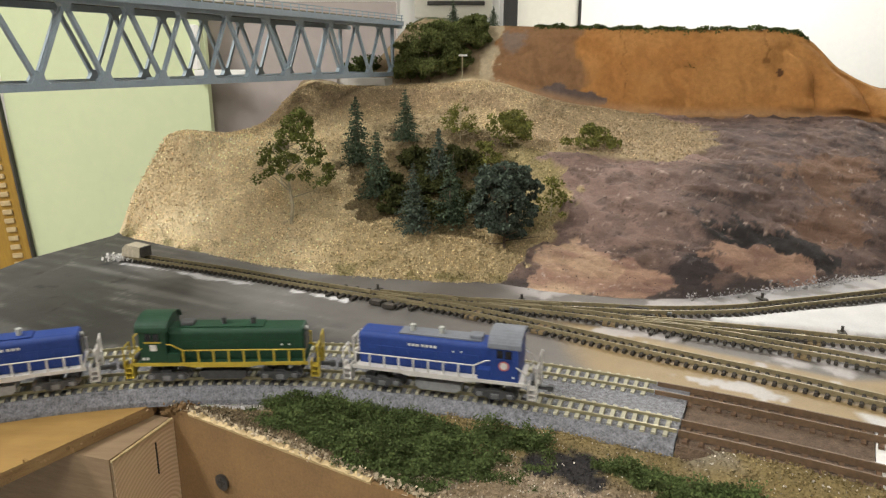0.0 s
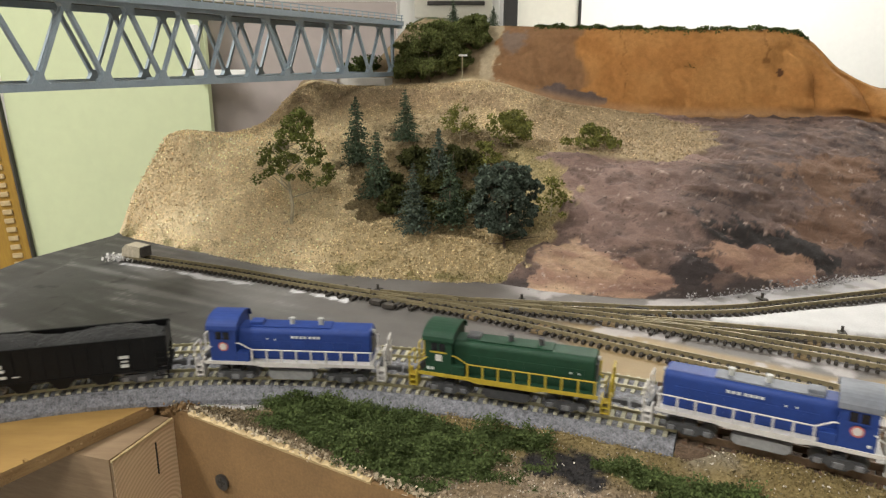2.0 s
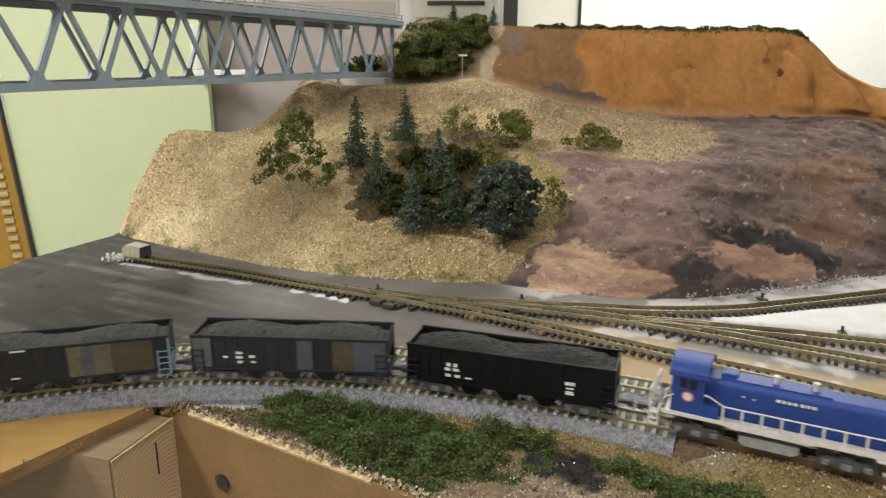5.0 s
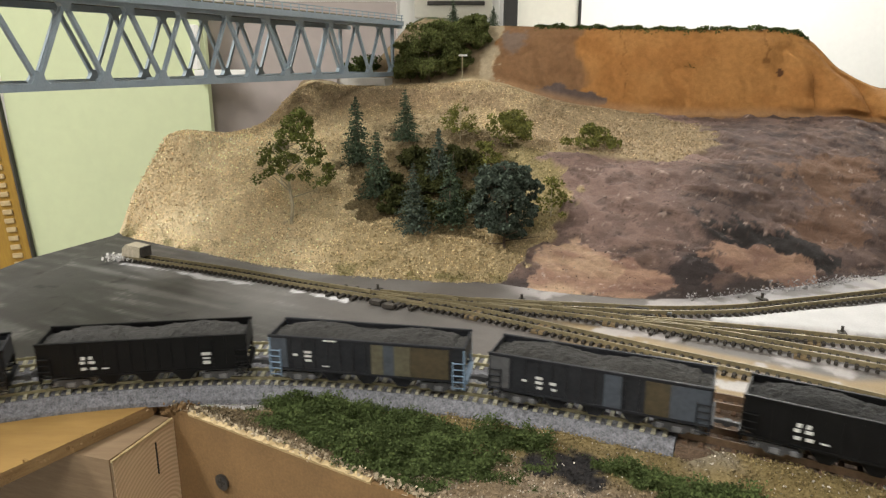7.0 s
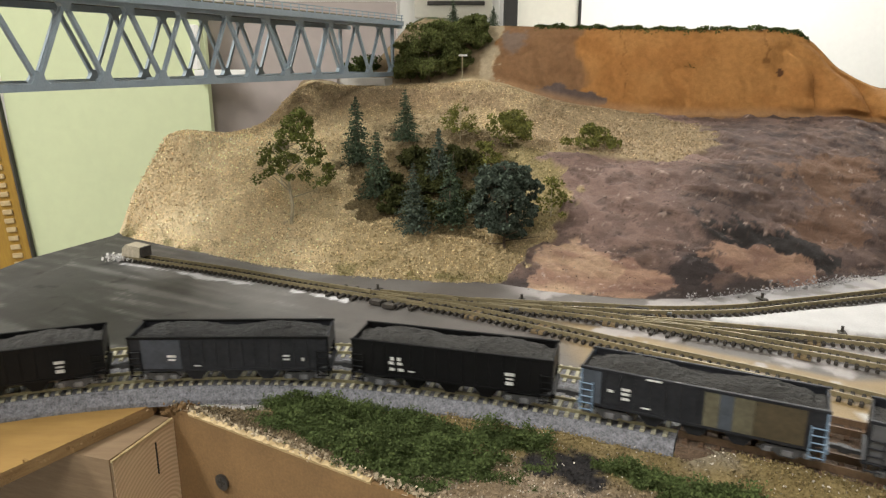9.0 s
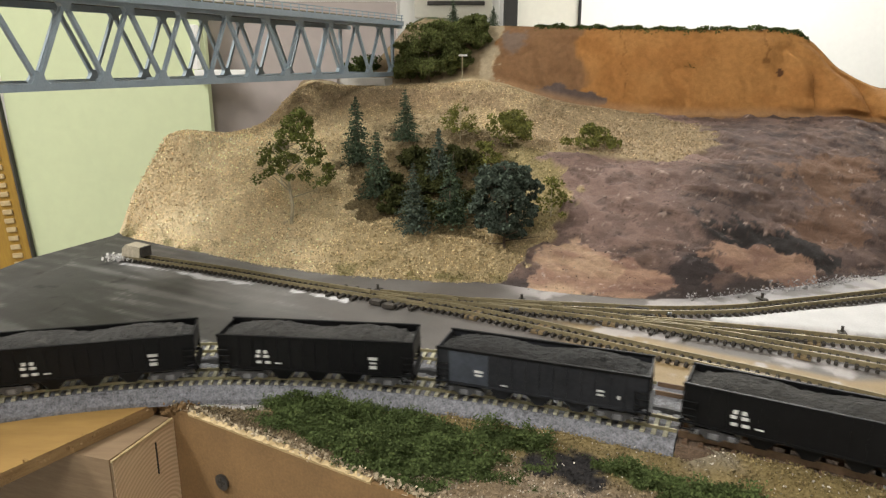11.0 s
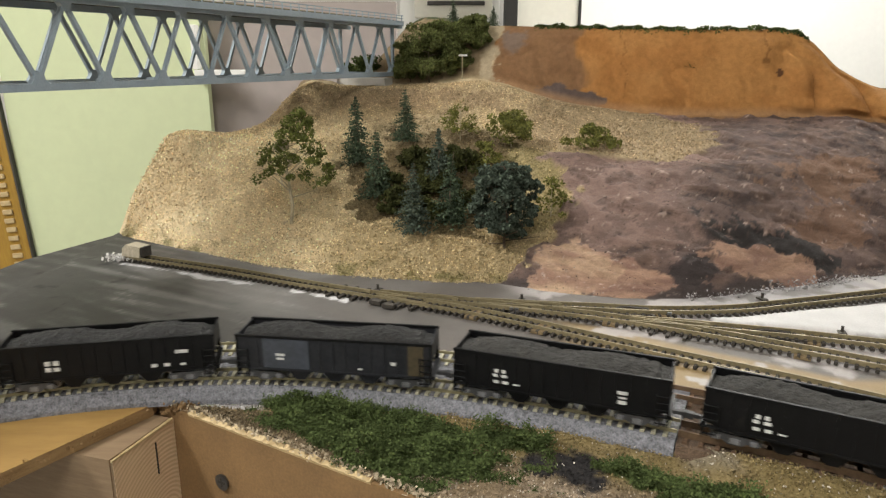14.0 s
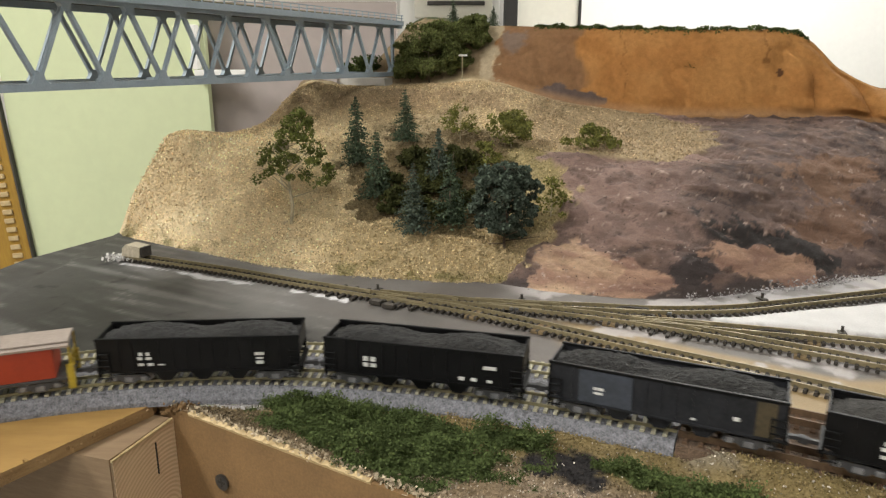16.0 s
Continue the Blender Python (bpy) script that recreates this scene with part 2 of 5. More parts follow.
# ---- the room ----
def room():
    slab("floor", (-2.6, 3.2, -2.2, 3.4, -1.10, -1.05), FLOOR, "grey concrete basement floor", "floor")
    slab("ceiling", (-2.6, 3.2, -2.2, 3.4, 1.42, 1.47), CEILING, "white painted ceiling over the layout", "ceiling")
    slab("wall_north", (-2.6, 3.2, 3.3, 3.4, -1.05, 1.42), WALL_WHITE, "white painted wall, brightly lit", "wall")
    slab("wall_south", (-2.6, 3.2, -2.2, -2.1, -1.05, 1.42), WALL_WHITE, "plain white painted wall", "wall")
    slab("wall_west", (-2.6, -2.5, -2.1, 3.3, -1.05, 1.42), WALL_WHITE, "plain white painted wall", "wall")
    slab("wall_east", (3.1, 3.2, -2.1, 3.3, -1.05, 1.42), WALL_WHITE, "plain white painted wall", "wall")
    # fittings out of view; the last one houses the lamp added for the far wall
    for x, y in ((-1.25, 0.10), (-0.10, -0.90), (1.0, 2.2)):
        lamp = thing("ceiling_lamp", "white fluorescent ceiling fitting out of view, switched on", "ceiling lamp", pose(x, y, 1.42), "ceiling lamps")
        bm = bmesh.new()
        box(bm, -0.14, 0.14, -0.62, 0.62, -0.03, -0.0005, bevel=0.004)
        part("housing", bm, WALL_WHITE, lamp)
        for dy in (-0.06, 0.06):
            bm = bmesh.new()
            rod(bm, (dy, -0.6, -0.02), (dy, 0.6, -0.02), 0.013, 12)
            part("tube", bm, TUBE, lamp, "glowing fluorescent tube", smooth=True)


room()


# ---- backdrop boards behind the layout ----
def backdrop():
    slab("wall_mauve", (-0.52, -0.09, 1.42, 1.46, -1.05, 0.26), WALL_MAUVE, "mauve-grey painted low partition wall", "wall")
    slab("wall_green", (-0.825, -0.440, 1.36, 1.38, -1.05, 0.62), WALL_GREEN, "pale green painted upright board", "board")
    # the frame leans a little against the board
    frame_ob = thing("wooden_frame", "ochre varnished slatted wooden frame leaning on the green board", "frame", pose(-0.817, 1.3545, -0.1, 0, -4.0, 0))
    bm = bmesh.new()
    box(bm, -0.090, -0.0045, -0.005, 0.005, -0.95, 0.55, bevel=0.002)
    part("post", bm, OCHRE, frame_ob)
    bm = bmesh.new()
    box(bm, -0.0043, 0.0, -0.006, 0.005, -0.95, 0.55, bevel=0.001)
    part("edge_strip", bm, DARK_FRAME, frame_ob, "dark edge strip")
    for k in range(26):
        bm = bmesh.new()
        box(bm, -0.040, -0.020, -0.009, -0.0052, -0.35 + k * 0.0175, -0.340 + k * 0.0175, bevel=0.002)
        part("slat", bm, SPLINTER, frame_ob)
    strip = bmesh.new()
    box(strip, -0.455, -0.362, 1.335, 1.3595, 0.1185, 0.136, bevel=0.002)
    box(strip, -0.457, -0.4475, 1.335, 1.3595, 0.137, 0.215, bevel=0.001)
    solid("white_strip", strip, WALL_WHITE, "white painted ledge strip fixed at the green board's edge", "strip")
    # far white cupboards and a dark post
    cup = thing("cupboard", "white painted cupboard with dark-lined doors against the wall", "cupboard", pose(0.0, 2.9, -1.05))
    bm = bmesh.new()
    box(bm, -0.17, 0.22, 0.0, 0.39, 0, 1.9, bevel=0.006)
    part("body", bm, WALL_WHITE, cup)
    bm = bmesh.new()
    box(bm, -0.11, 0.19, -0.022, -0.001, 1.36, 1.44, bevel=0.004)
    part("drawer_front", bm, CREAM, cup)
    bm = bmesh.new()
    box(bm, -0.06, 0.16, -0.036, -0.0225, 1.405, 1.42, bevel=0.003)
    part("handle", bm, DARK_FRAME, cup, "dark bar handle")
    slab("post_dark", (0.214, 0.258, 2.58, 2.64, -1.05, 1.42), POST_DARK, "dark upright post against the white room", "post")
    slab("panel_cream", (0.262, 0.475, 2.62, 2.64, -1.05, 1.42), CREAM, "cream panel beside a dark post", "panel")
    slab("panel_trim", (0.476, 0.484, 2.61, 2.64, -1.05, 1.42), POST_DARK, "thin dark joint strip between two panels", "trim")
    slab("panel_white", (0.485, 2.60, 2.62, 2.64, -1.05, 1.42), WALL_WHITE, "white panel, brightly lit", "panel")


backdrop()

# ---- hill ----
PROFILES = []


def profile(*points):
    PROFILES.append(points)


# foot, slope, rim, terrace, cliff top, back terrace, plateau edge, plateau, back
profile((-0.303, 0.634, -0.020), (-0.300, 0.665, -0.020), (-0.276, 0.685, -0.020), (-0.281, 0.720, -0.020), (-0.281, 0.790, -0.020), (-0.281, 0.850, -0.020), (-0.281, 0.910, -0.020), (-0.281, 0.940, -0.020), (-0.281, 0.960, -0.020))
profile((-0.291, 0.624, -0.003), (-0.288, 0.655, 0.035), (-0.264, 0.675, 0.0805), (-0.269, 0.710, 0.0795), (-0.269, 0.780, 0.055), (-0.269, 0.840, 0.020), (-0.269, 0.900, -0.010), (-0.269, 0.930, -0.020), (-0.269, 0.950, -0.020))
profile((-0.173, 0.545, -0.003), (-0.193, 0.620, 0.036), (-0.202, 0.665, 0.080), (-0.221, 0.730, 0.0815), (-0.221, 0.780, 0.055), (-0.221, 0.840, 0.020), (-0.221, 0.900, -0.010), (-0.221, 0.930, -0.020), (-0.221, 0.950, -0.020))
profile((-0.122, 0.517, -0.003), (-0.138, 0.600, 0.030), (-0.152, 0.675, 0.077), (-0.177, 0.790, 0.087), (-0.168, 0.830, 0.117), (-0.176, 0.900, 0.122), (-0.197, 1.000, 0.120), (-0.202, 1.030, 0.000), (-0.202, 1.050, -0.020))
profile((-0.067, 0.493, -0.003), (-0.078, 0.585, 0.023), (-0.087, 0.665, 0.063), (-0.102, 0.790, 0.095), (-0.107, 0.840, 0.122), (-0.118, 0.930, 0.124), (-0.123, 1.000, 0.120), (-0.128, 1.030, 0.000), (-0.128, 1.050, -0.020))
profile((-0.018, 0.482, -0.003), (-0.020, 0.560, 0.024), (-0.023, 0.640, 0.053), (-0.027, 0.780, 0.096), (-0.028, 0.830, 0.122), (-0.031, 0.900, 0.126), (-0.037, 1.000, 0.203), (-0.042, 1.080, 0.199), (-0.042, 1.100, -0.020))
profile((0.030, 0.475, -0.003), (0.034, 0.545, 0.019), (0.040, 0.660, 0.071), (0.045, 0.760, 0.100), (0.054, 0.810, 0.126), (0.045, 0.870, 0.132), (0.061, 0.930, 0.196), (0.068, 1.080, 0.192), (0.068, 1.100, -0.020))
profile((0.077, 0.455, -0.003), (0.088, 0.520, 0.025), (0.105, 0.640, 0.071), (0.123, 0.720, 0.089), (0.140, 0.790, 0.103), (0.160, 0.830, 0.104), (0.161, 0.860, 0.190), (0.180, 1.080, 0.186), (0.180, 1.100, -0.020))
profile((0.156, 0.446, -0.003), (0.166, 0.485, 0.030), (0.190, 0.570, 0.069), (0.218, 0.660, 0.082), (0.252, 0.770, 0.093), (0.261, 0.800, 0.095), (0.265, 0.835, 0.187), (0.296, 1.080, 0.183), (0.296, 1.100, -0.020))
profile((0.243, 0.470, -0.003), (0.261, 0.515, 0.026), (0.291, 0.590, 0.066), (0.327, 0.670, 0.083), (0.368, 0.760, 0.092), (0.380, 0.785, 0.095), (0.388, 0.820, 0.184), (0.435, 1.080, 0.180), (0.435, 1.100, -0.020))
profile((0.291, 0.487, -0.003), (0.322, 0.550, 0.027), (0.350, 0.610, 0.063), (0.385, 0.680, 0.085), (0.429, 0.750, 0.091), (0.439, 0.770, 0.095), (0.442, 0.810, 0.143), (0.495, 1.080, 0.139), (0.495, 1.100, -0.020))
profile((0.341, 0.501, -0.003), (0.380, 0.570, 0.027), (0.412, 0.630, 0.060), (0.446, 0.690, 0.078), (0.477, 0.740, 0.080), (0.492, 0.765, 0.088), (0.505, 0.810, 0.120), (0.566, 1.080, 0.116), (0.566, 1.100, -0.020))
profile((0.434, 0.514, -0.003), (0.481, 0.580, 0.025), (0.521, 0.640, 0.058), (0.564, 0.700, 0.077), (0.602, 0.750, 0.079), (0.621, 0.775, 0.086), (0.650, 0.820, 0.115), (0.728, 1.080, 0.111), (0.728, 1.100, -0.020))


def loft(u, v):
    """Points of the hill at u along its profiles and v up each profile."""
    net = np.array(PROFILES)

    def spline(c, t, k):
        n = c.shape[0]
        i = np.clip(t.astype(int), 0, n - 2)
        f = (t - i)[:, None]
        idx = np.arange(len(t))
        p = [(c[np.clip(i + d, 0, n - 1)] if c.ndim == 2 else c[np.clip(i + d, 0, n - 1), idx]) for d in (-1, 0, 1, 2)]
        cr = 0.5 * (2 * p[1] + (p[2] - p[0]) * f + (2 * p[0] - 5 * p[1] + 4 * p[2] - p[3]) * f ** 2 + (3 * p[1] - p[0] - 3 * p[2] + p[3]) * f ** 3)
        return k * cr + (1 - k) * (p[1] + (p[2] - p[1]) * f)

    rows = np.stack([spline(net[:, j], u, 0.8) for j in range(net.shape[1])])
    return spline(rows, v, 0.18)


def blob(u, v, cu, cv, ru, rv, wob, tilt=0.0, soft=0.07):
    """1 inside an uneven patch of the hill, 0 outside."""
    a, b = u - cu, v - cv
    b = b - tilt * a
    d = np.sqrt((a / ru) ** 2 + (b / rv) ** 2) + wob
    return 1 - step(d, 1.0 - soft, 1.02)


TAN, STRAW = np.array((0.86, 0.71, 0.46)), np.array((0.66, 0.52, 0.32))


def hill():
    nu, nv = 12 * 60 + 1, 8 * 54 + 1
    U, V = np.meshgrid(np.linspace(0, 12, nu), np.linspace(0, 8, nv), indexing="ij")
    u, v = U.ravel(), V.ravel()
    p = loft(u, v)
    n1 = smooth_noise(p, 14, 4)
    n2 = smooth_noise(p, 60, 4, 5.0)
    n3 = smooth_noise(p, 34, 4, 9.0)
    # rock begins along a slanting line that climbs away from the foot
    edge = np.interp(v, (0, 0.5, 1.0, 1.6, 1.95, 2.08, 2.22, 3.0, 3.6, 4.2, 5.0), (6.05, 6.45, 6.8, 7.1, 6.8, 6.75, 8.1, 8.25, 8.15, 7.9, 7.6)) + 0.26 * n1 + 0.22 * n2
    rock = step(u - edge, -0.06, 0.06) * (v < 5.0)
    orange = step(v, 4.85, 5.0) * step(u + 0.12 * n1 + 0.06 * n2, 6.06, 6.12)
    slump = np.abs(smooth_noise(p * np.array((0.8, 0.5, 0.6)) + 0.3 * p[:, [2, 1, 0]], 20, 3, 81.0))
    p[:, 1] -= orange * step(v, 5.0, 5.2) * (1 - step(v, 5.85, 6.0)) * slump * (0.010 + 0.016 * step(u, 8.6, 9.4))
    amp = 0.0009 + 0.0016 * rock * step(v, 0.1, 0.5) + 0.0008 * (1 - rock) * (1 - orange)
    amp = amp * (1 - 0.65 * orange) * (1 - 0.7 * step(v, 1.2, 1.8) * (1 - step(v, 2.9, 3.3)) * (1 - step(u, 2.2, 3.2)))
    fold = 1 - np.abs(smooth_noise(p * np.array((1.0, 0.6, 1.0)) + 0.25 * p[:, [1, 0, 2]], 17, 2, 40.0)) * 2.2
    dn = n1 * 1.3 + n3 * 0.9 + n2 * 0.45
    ridge = 1 - np.abs(n3) * 2.0
    p[:, 2] += amp * dn * step(v, 0.0, 0.4) * step(u, 0.6, 1.2) + rock * (0.0006 * ridge + 0.0036 * fold) * step(v, 0.05, 0.6) * (1 - step(v, 3.6, 4.2))
    p[:, 1] += amp * n3 * 0.8
    # colours
    c = mix(np.tile(TAN, (len(u), 1)), STRAW, 0.5 + 0.9 * n1 + 0.5 * n2)
    c = mix(c, (0.37, 0.285, 0.15), step(u + 0.5 * n1, 3.0, 4.6) * (1 - step(v, 2.0, 2.6)) * 0.75)
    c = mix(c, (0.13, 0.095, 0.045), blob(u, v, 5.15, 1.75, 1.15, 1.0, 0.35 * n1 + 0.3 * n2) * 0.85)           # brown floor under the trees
    c = mix(c, (0.33, 0.215, 0.145), blob(u, v, 4.6, 3.5, 2.0, 0.48, 0.8 * n2 + 0.6 * n1, 0, 0.4) * 0.6)              # earth cliff
    c = mix(c, (0.38, 0.285, 0.18), step(u, 6.3, 6.8) * step(v, 2.0, 2.3) * 0.8)
    c = mix(c, (0.20, 0.18, 0.06), blob(u, v, 6.6, 1.6, 0.55, 0.5, 0.4 * n2) * 0.4)
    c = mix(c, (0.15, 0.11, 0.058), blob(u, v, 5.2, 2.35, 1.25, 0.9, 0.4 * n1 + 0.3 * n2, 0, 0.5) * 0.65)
    c = mix(c, (0.15, 0.15, 0.045), (1 - step(v, 0.12, 0.45)) * step(n2 + n1, 0.1, 0.6) * 0.6)
    stone = mix(np.tile(np.array((0.180, 0.128, 0.110)), (len(u), 1)), (0.100, 0.073, 0.066), 0.5 + 1.2 * n1 + 0.8 * n3)
    n4 = smooth_noise(p * np.array((0.8, 0.8, 1.3)), 95, 5, 21.0)
    n5 = smooth_noise(p, 230, 3, 31.0)
    stone = mix(stone, (0.18, 0.125, 0.10), step(n4 + 0.4 * n3, 0.05, 0.45) * 0.55)
    stone = mix(stone, (0.055, 0.045, 0.045), step(-n4 - 0.3 * n1, 0.10, 0.50) * 0.55)
    stone = mix(stone, (0.30, 0.22, 0.19), step(n5 + 0.5 * n4, 0.52, 0.75) * 0.45)
    w = 0.30 * n2 + 0.25 * n1 + 0.45 * n4 + 0.25 * n5
    # ledges that dip to one side, with cracks between them
    dip = np.c_[p[:, 0] * 0.55 + p[:, 2] * 0.4, p[:, 1] * 0.5, p[:, 2] * 2.2 + p[:, 0] * 0.35]
    bed = smooth_noise(dip, 38, 4, 61.0)
    seam = 1 - step(np.abs(bed), 0.012, 0.055)
    chip_face = np.abs(smooth_noise(p * np.array((1.0, 1.0, 1.5)), 48, 3, 71.0))
    p[:, 2] += rock * step(v, 0.1, 0.4) * (0.0004 * n4 + 0.0002 * n5 + 0.0014 * np.sign(bed) * np.minimum(np.abs(bed) * 5, 1) - 0.0014 * chip_face - 0.0008 * seam)
    stone = mix(stone, (0.050, 0.040, 0.040), seam * step(n3 + n1, -0.2, 0.3) * 0.75)
    stone = mix(stone, (0.21, 0.15, 0.135), step(bed, 0.1, 0.5) * 0.45)
    stone = mix(stone, (0.23, 0.145, 0.10), blob(u, v, 9.75, 1.9, 0.8, 0.42, w) * 0.9)
    stone = mix(stone, (0.21, 0.13, 0.09), blob(u, v, 9.7, 0.95, 0.75, 0.42, w) * 0.8)
    # slanted dark wedge: a fold's shade put into the stone colour
    stone = mix(stone, (0.040, 0.036, 0.036), blob(u, v, 9.0, 0.72, 0.95, 0.24, w, -0.55))
    stone = mix(stone, (0.06, 0.05, 0.05), blob(u, v, 8.12, 0.55, 0.16, 0.6, w))
    # shadow line along the rock's foot, painted as darker stone
    stone = mix(stone, (0.07, 0.058, 0.056), (1 - step(v + 0.25 * n1, 0.12, 0.3)))
    stone = mix(stone, (0.29, 0.205, 0.178), (1 - step(u + 0.5 * n1 + 0.3 * n4, 7.9, 8.3)) * step(v + 0.3 * n2, 0.75, 1.1) * (0.45 + 0.4 * step(n3 + 0.5 * n4, -0.2, 0.2)))
    stone = mix(stone, (0.075, 0.056, 0.052), (1 - step(np.abs(n3 + 0.35 * n4), 0.010, 0.035)) * 0.6)
    # bare plaster faces, streaked along the ledges
    streak = 0.5 + 1.1 * smooth_noise(np.c_[p[:, 0] * 0.5, p[:, 1] * 0.5, p[:, 2] * 3.0 + p[:, 0] * 0.3], 60, 4, 91.0)
    w2 = 0.22 * n2 + 0.20 * n1 + 0.22 * n4 + 0.10 * n5
    peach = mix(np.tile(np.array((0.50, 0.365, 0.255)), (len(u), 1)), (0.34, 0.22, 0.165), streak)
    pink = mix(np.tile(np.array((0.42, 0.28, 0.205)), (len(u), 1)), (0.27, 0.17, 0.135), streak)
    bare = blob(u, v, 7.10, 0.50, 0.42, 0.42, w2, 0, 0.05)
    stone = mix(stone, pink, blob(u, v, 7.55, 0.36, 0.40, 0.30, w2, 0, 0.10))
    stone = mix(stone, peach, bare)
    stone = mix(stone, pink, blob(u, v, 8.84, 0.46, 0.60, 0.27, w2, -0.58, 0.04))
    stone = mix(stone, (0.55, 0.45, 0.39), step(n5 + 0.35 * n4, 0.62, 0.72) * step(streak, 0.4, 0.9) * 0.6)
    c = mix(c, (0.36, 0.275, 0.165), step(v, 2.6, 3.1) * (1 - step(v, 4.8, 5.0)) * 0.5)
    c = mix(c, stone * np.array((1.30, 1.22, 1.18)), rock)
    stain = step(n1 + 0.4 * n2, -0.2, 0.5)
    dirt = mix(np.tile(np.array((0.46, 0.222, 0.072)), (len(u), 1)), (0.40, 0.175, 0.052), stain * 0.6)
    dirt = mix(dirt, (0.20, 0.115, 0.065), step(0.55 - np.abs(u - 6.50) - 0.10 * n1 - 0.06 * n2 - 0.05 * np.cos((v - 5) * 9), 0.0, 0.09) * 0.80)
    dirt = mix(dirt, (0.13, 0.095, 0.085), blob(u, v, 6.88, 5.06, 0.34, 0.16, 0.4 * n2))
    for cu_, v0, v1 in ((7.46, 5.15, 5.95), (8.72, 5.6, 5.95), (9.28, 5.1, 5.6)):
        dirt = mix(dirt, (0.17, 0.07, 0.022), (1 - step(np.abs(u - cu_ + 0.05 * n2 + 0.08 * (v - v0)), 0.003, 0.010)) * (v > v0) * (v < v1) * 0.6)
    dirt = mix(dirt, (0.10, 0.045, 0.02), blob(u, v, 8.86, 5.50, 0.03, 0.05, 0.2 * n2))
    dirt = mix(dirt, (0.42, 0.25, 0.13), (1 - step(v, 5.0, 5.14)) * 0.7)
    c = mix(c, dirt, orange)
    c = mix(c, (0.24, 0.17, 0.10), step(v, 4.9, 5.1) * (1 - step(u, 6.0, 6.1)) * 0.9)
    c = mix(c, (0.46, 0.37, 0.25), step(v, 4.9, 5.1) * (1 - step(np.abs(u + 0.1 * n2 - 6.02 - 0.06 * (6 - v)), 0.06, 0.1)))
    c = mix(c, (0.20, 0.165, 0.15), blob(u, v, 6.27, 5.72, 0.15, 0.24, 0.5 * n2 + 0.3 * n4, 0, 0.4) * 0.6)
    c = mix(c, (0.06, 0.075, 0.03), step(v, 5.97, 6.03) * step(n2, -0.35, -0.1))
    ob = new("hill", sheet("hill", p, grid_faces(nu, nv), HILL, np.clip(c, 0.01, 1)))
    ob.data.materials.append(ROCK)
    corner = (np.arange(nu - 1)[:, None] * nv + np.arange(nv - 1)[None, :]).ravel()
    ob.data.polygons.foreach_set("material_index", (rock[corner] > 0.5).astype(np.int32))
    tagged(ob, "modelled hill with straw-coloured slopes, dark rock and an ochre cliff", "hill", kind="structure")
    # straw chips glued on the grassy part
    rng = np.random.default_rng(4)
    cu, cv = rng.uniform(1.0, 8.4, 160000), rng.uniform(0.02, 4.6, 160000)
    iu, iv = np.round(cu / 12 * (nu - 1)).astype(int), np.round(cv / 8 * (nv - 1)).astype(int)
    k = iu * nv + iv
    keep = (rock[k] < 0.35) & (rng.uniform(size=len(k)) < 0.9)
    k = k[keep]
    pts = p[k] + rng.normal(size=(len(k), 3)) * np.array((0.0011, 0.0005, 0.0003))
    pts[:, 2] += 0.0006
    q, f = leaves(pts, 0.00092, rng)
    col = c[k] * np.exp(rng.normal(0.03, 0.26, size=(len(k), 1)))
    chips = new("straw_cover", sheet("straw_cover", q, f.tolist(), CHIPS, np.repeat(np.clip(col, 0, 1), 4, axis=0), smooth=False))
    tagged(chips, "straw-coloured chips glued over the hill slope", "ground cover", kind="stuff")
    # pale and dark crumbs on the rock
    k = (iu * nv + iv)[(rock[iu * nv + iv] > 0.8)][:1100]
    pts = p[k] + rng.normal(size=(len(k), 3)) * 0.0006
    q, f = leaves(pts, 0.0006, rng)
    col = np.where(rng.uniform(size=(len(k), 1)) < 0.35, 0.5, 0.1) * np.array((1, 0.85, 0.75)) * rng.uniform(0.5, 1.2, size=(len(k), 1))
    crumbs = new("rock_crumbs", sheet("rock_crumbs", q, f.tolist(), CHIPS, np.repeat(col, 4, axis=0), smooth=False))
    tagged(crumbs, "pale and dark crumbs of plaster on the rock", "rubble", kind="stuff")
    # plaster bits where the rock meets the board
    pu = np.clip(rng.normal(9.2, 0.7, 600), 8.1, 11.5)
    pts = loft(pu, np.abs(rng.normal(0.02, 0.06, 600)))
    pts += rng.normal(size=pts.shape) * np.array((0.002, 0.0018, 0.0005)) + np.array((0, -0.0015, 0.0032))
    q, f = leaves(pts, 0.0009, rng)
    tagged(new("plaster_bits", sheet("plaster_bits", q, f.tolist(), CRUMB, smooth=False)), "white plaster bits along the foot of the rock", "rubble", kind="stuff")
    return p, grid_faces(nu, nv)


hill_points, hill_faces = hill()
HILL_TREE = BVHTree.FromPolygons([Vector(q) for q in hill_points], hill_faces)


def hill_z(x, y):
    hit = HILL_TREE.ray_cast(Vector((x, y, 1.0)), Vector((0, 0, -1)))
    return hit[0].z if hit[0] else 0.0


# ---- track geometry ----
class Line:
    """A smooth track line: places and headings by distance along it."""

    def __init__(self, xs, ys, zero_x=None):
        self.x, self.y = np.asarray(xs, float), np.asarray(ys, float)
        self.s = np.r_[0, np.cumsum(np.hypot(np.diff(self.x), np.diff(self.y)))]
        if zero_x is not None:
            self.s = self.s - np.interp(zero_x, self.x, self.s)

    def at(self, s):
        x, y = np.interp(s, self.s, self.x), np.interp(s, self.s, self.y)
        e = 0.004
        dx = np.interp(s + e, self.s, self.x) - np.interp(s - e, self.s, self.x)
        dy = np.interp(s + e, self.s, self.y) - np.interp(s - e, self.s, self.y)
        return x, y, math.atan2(dy, dx)

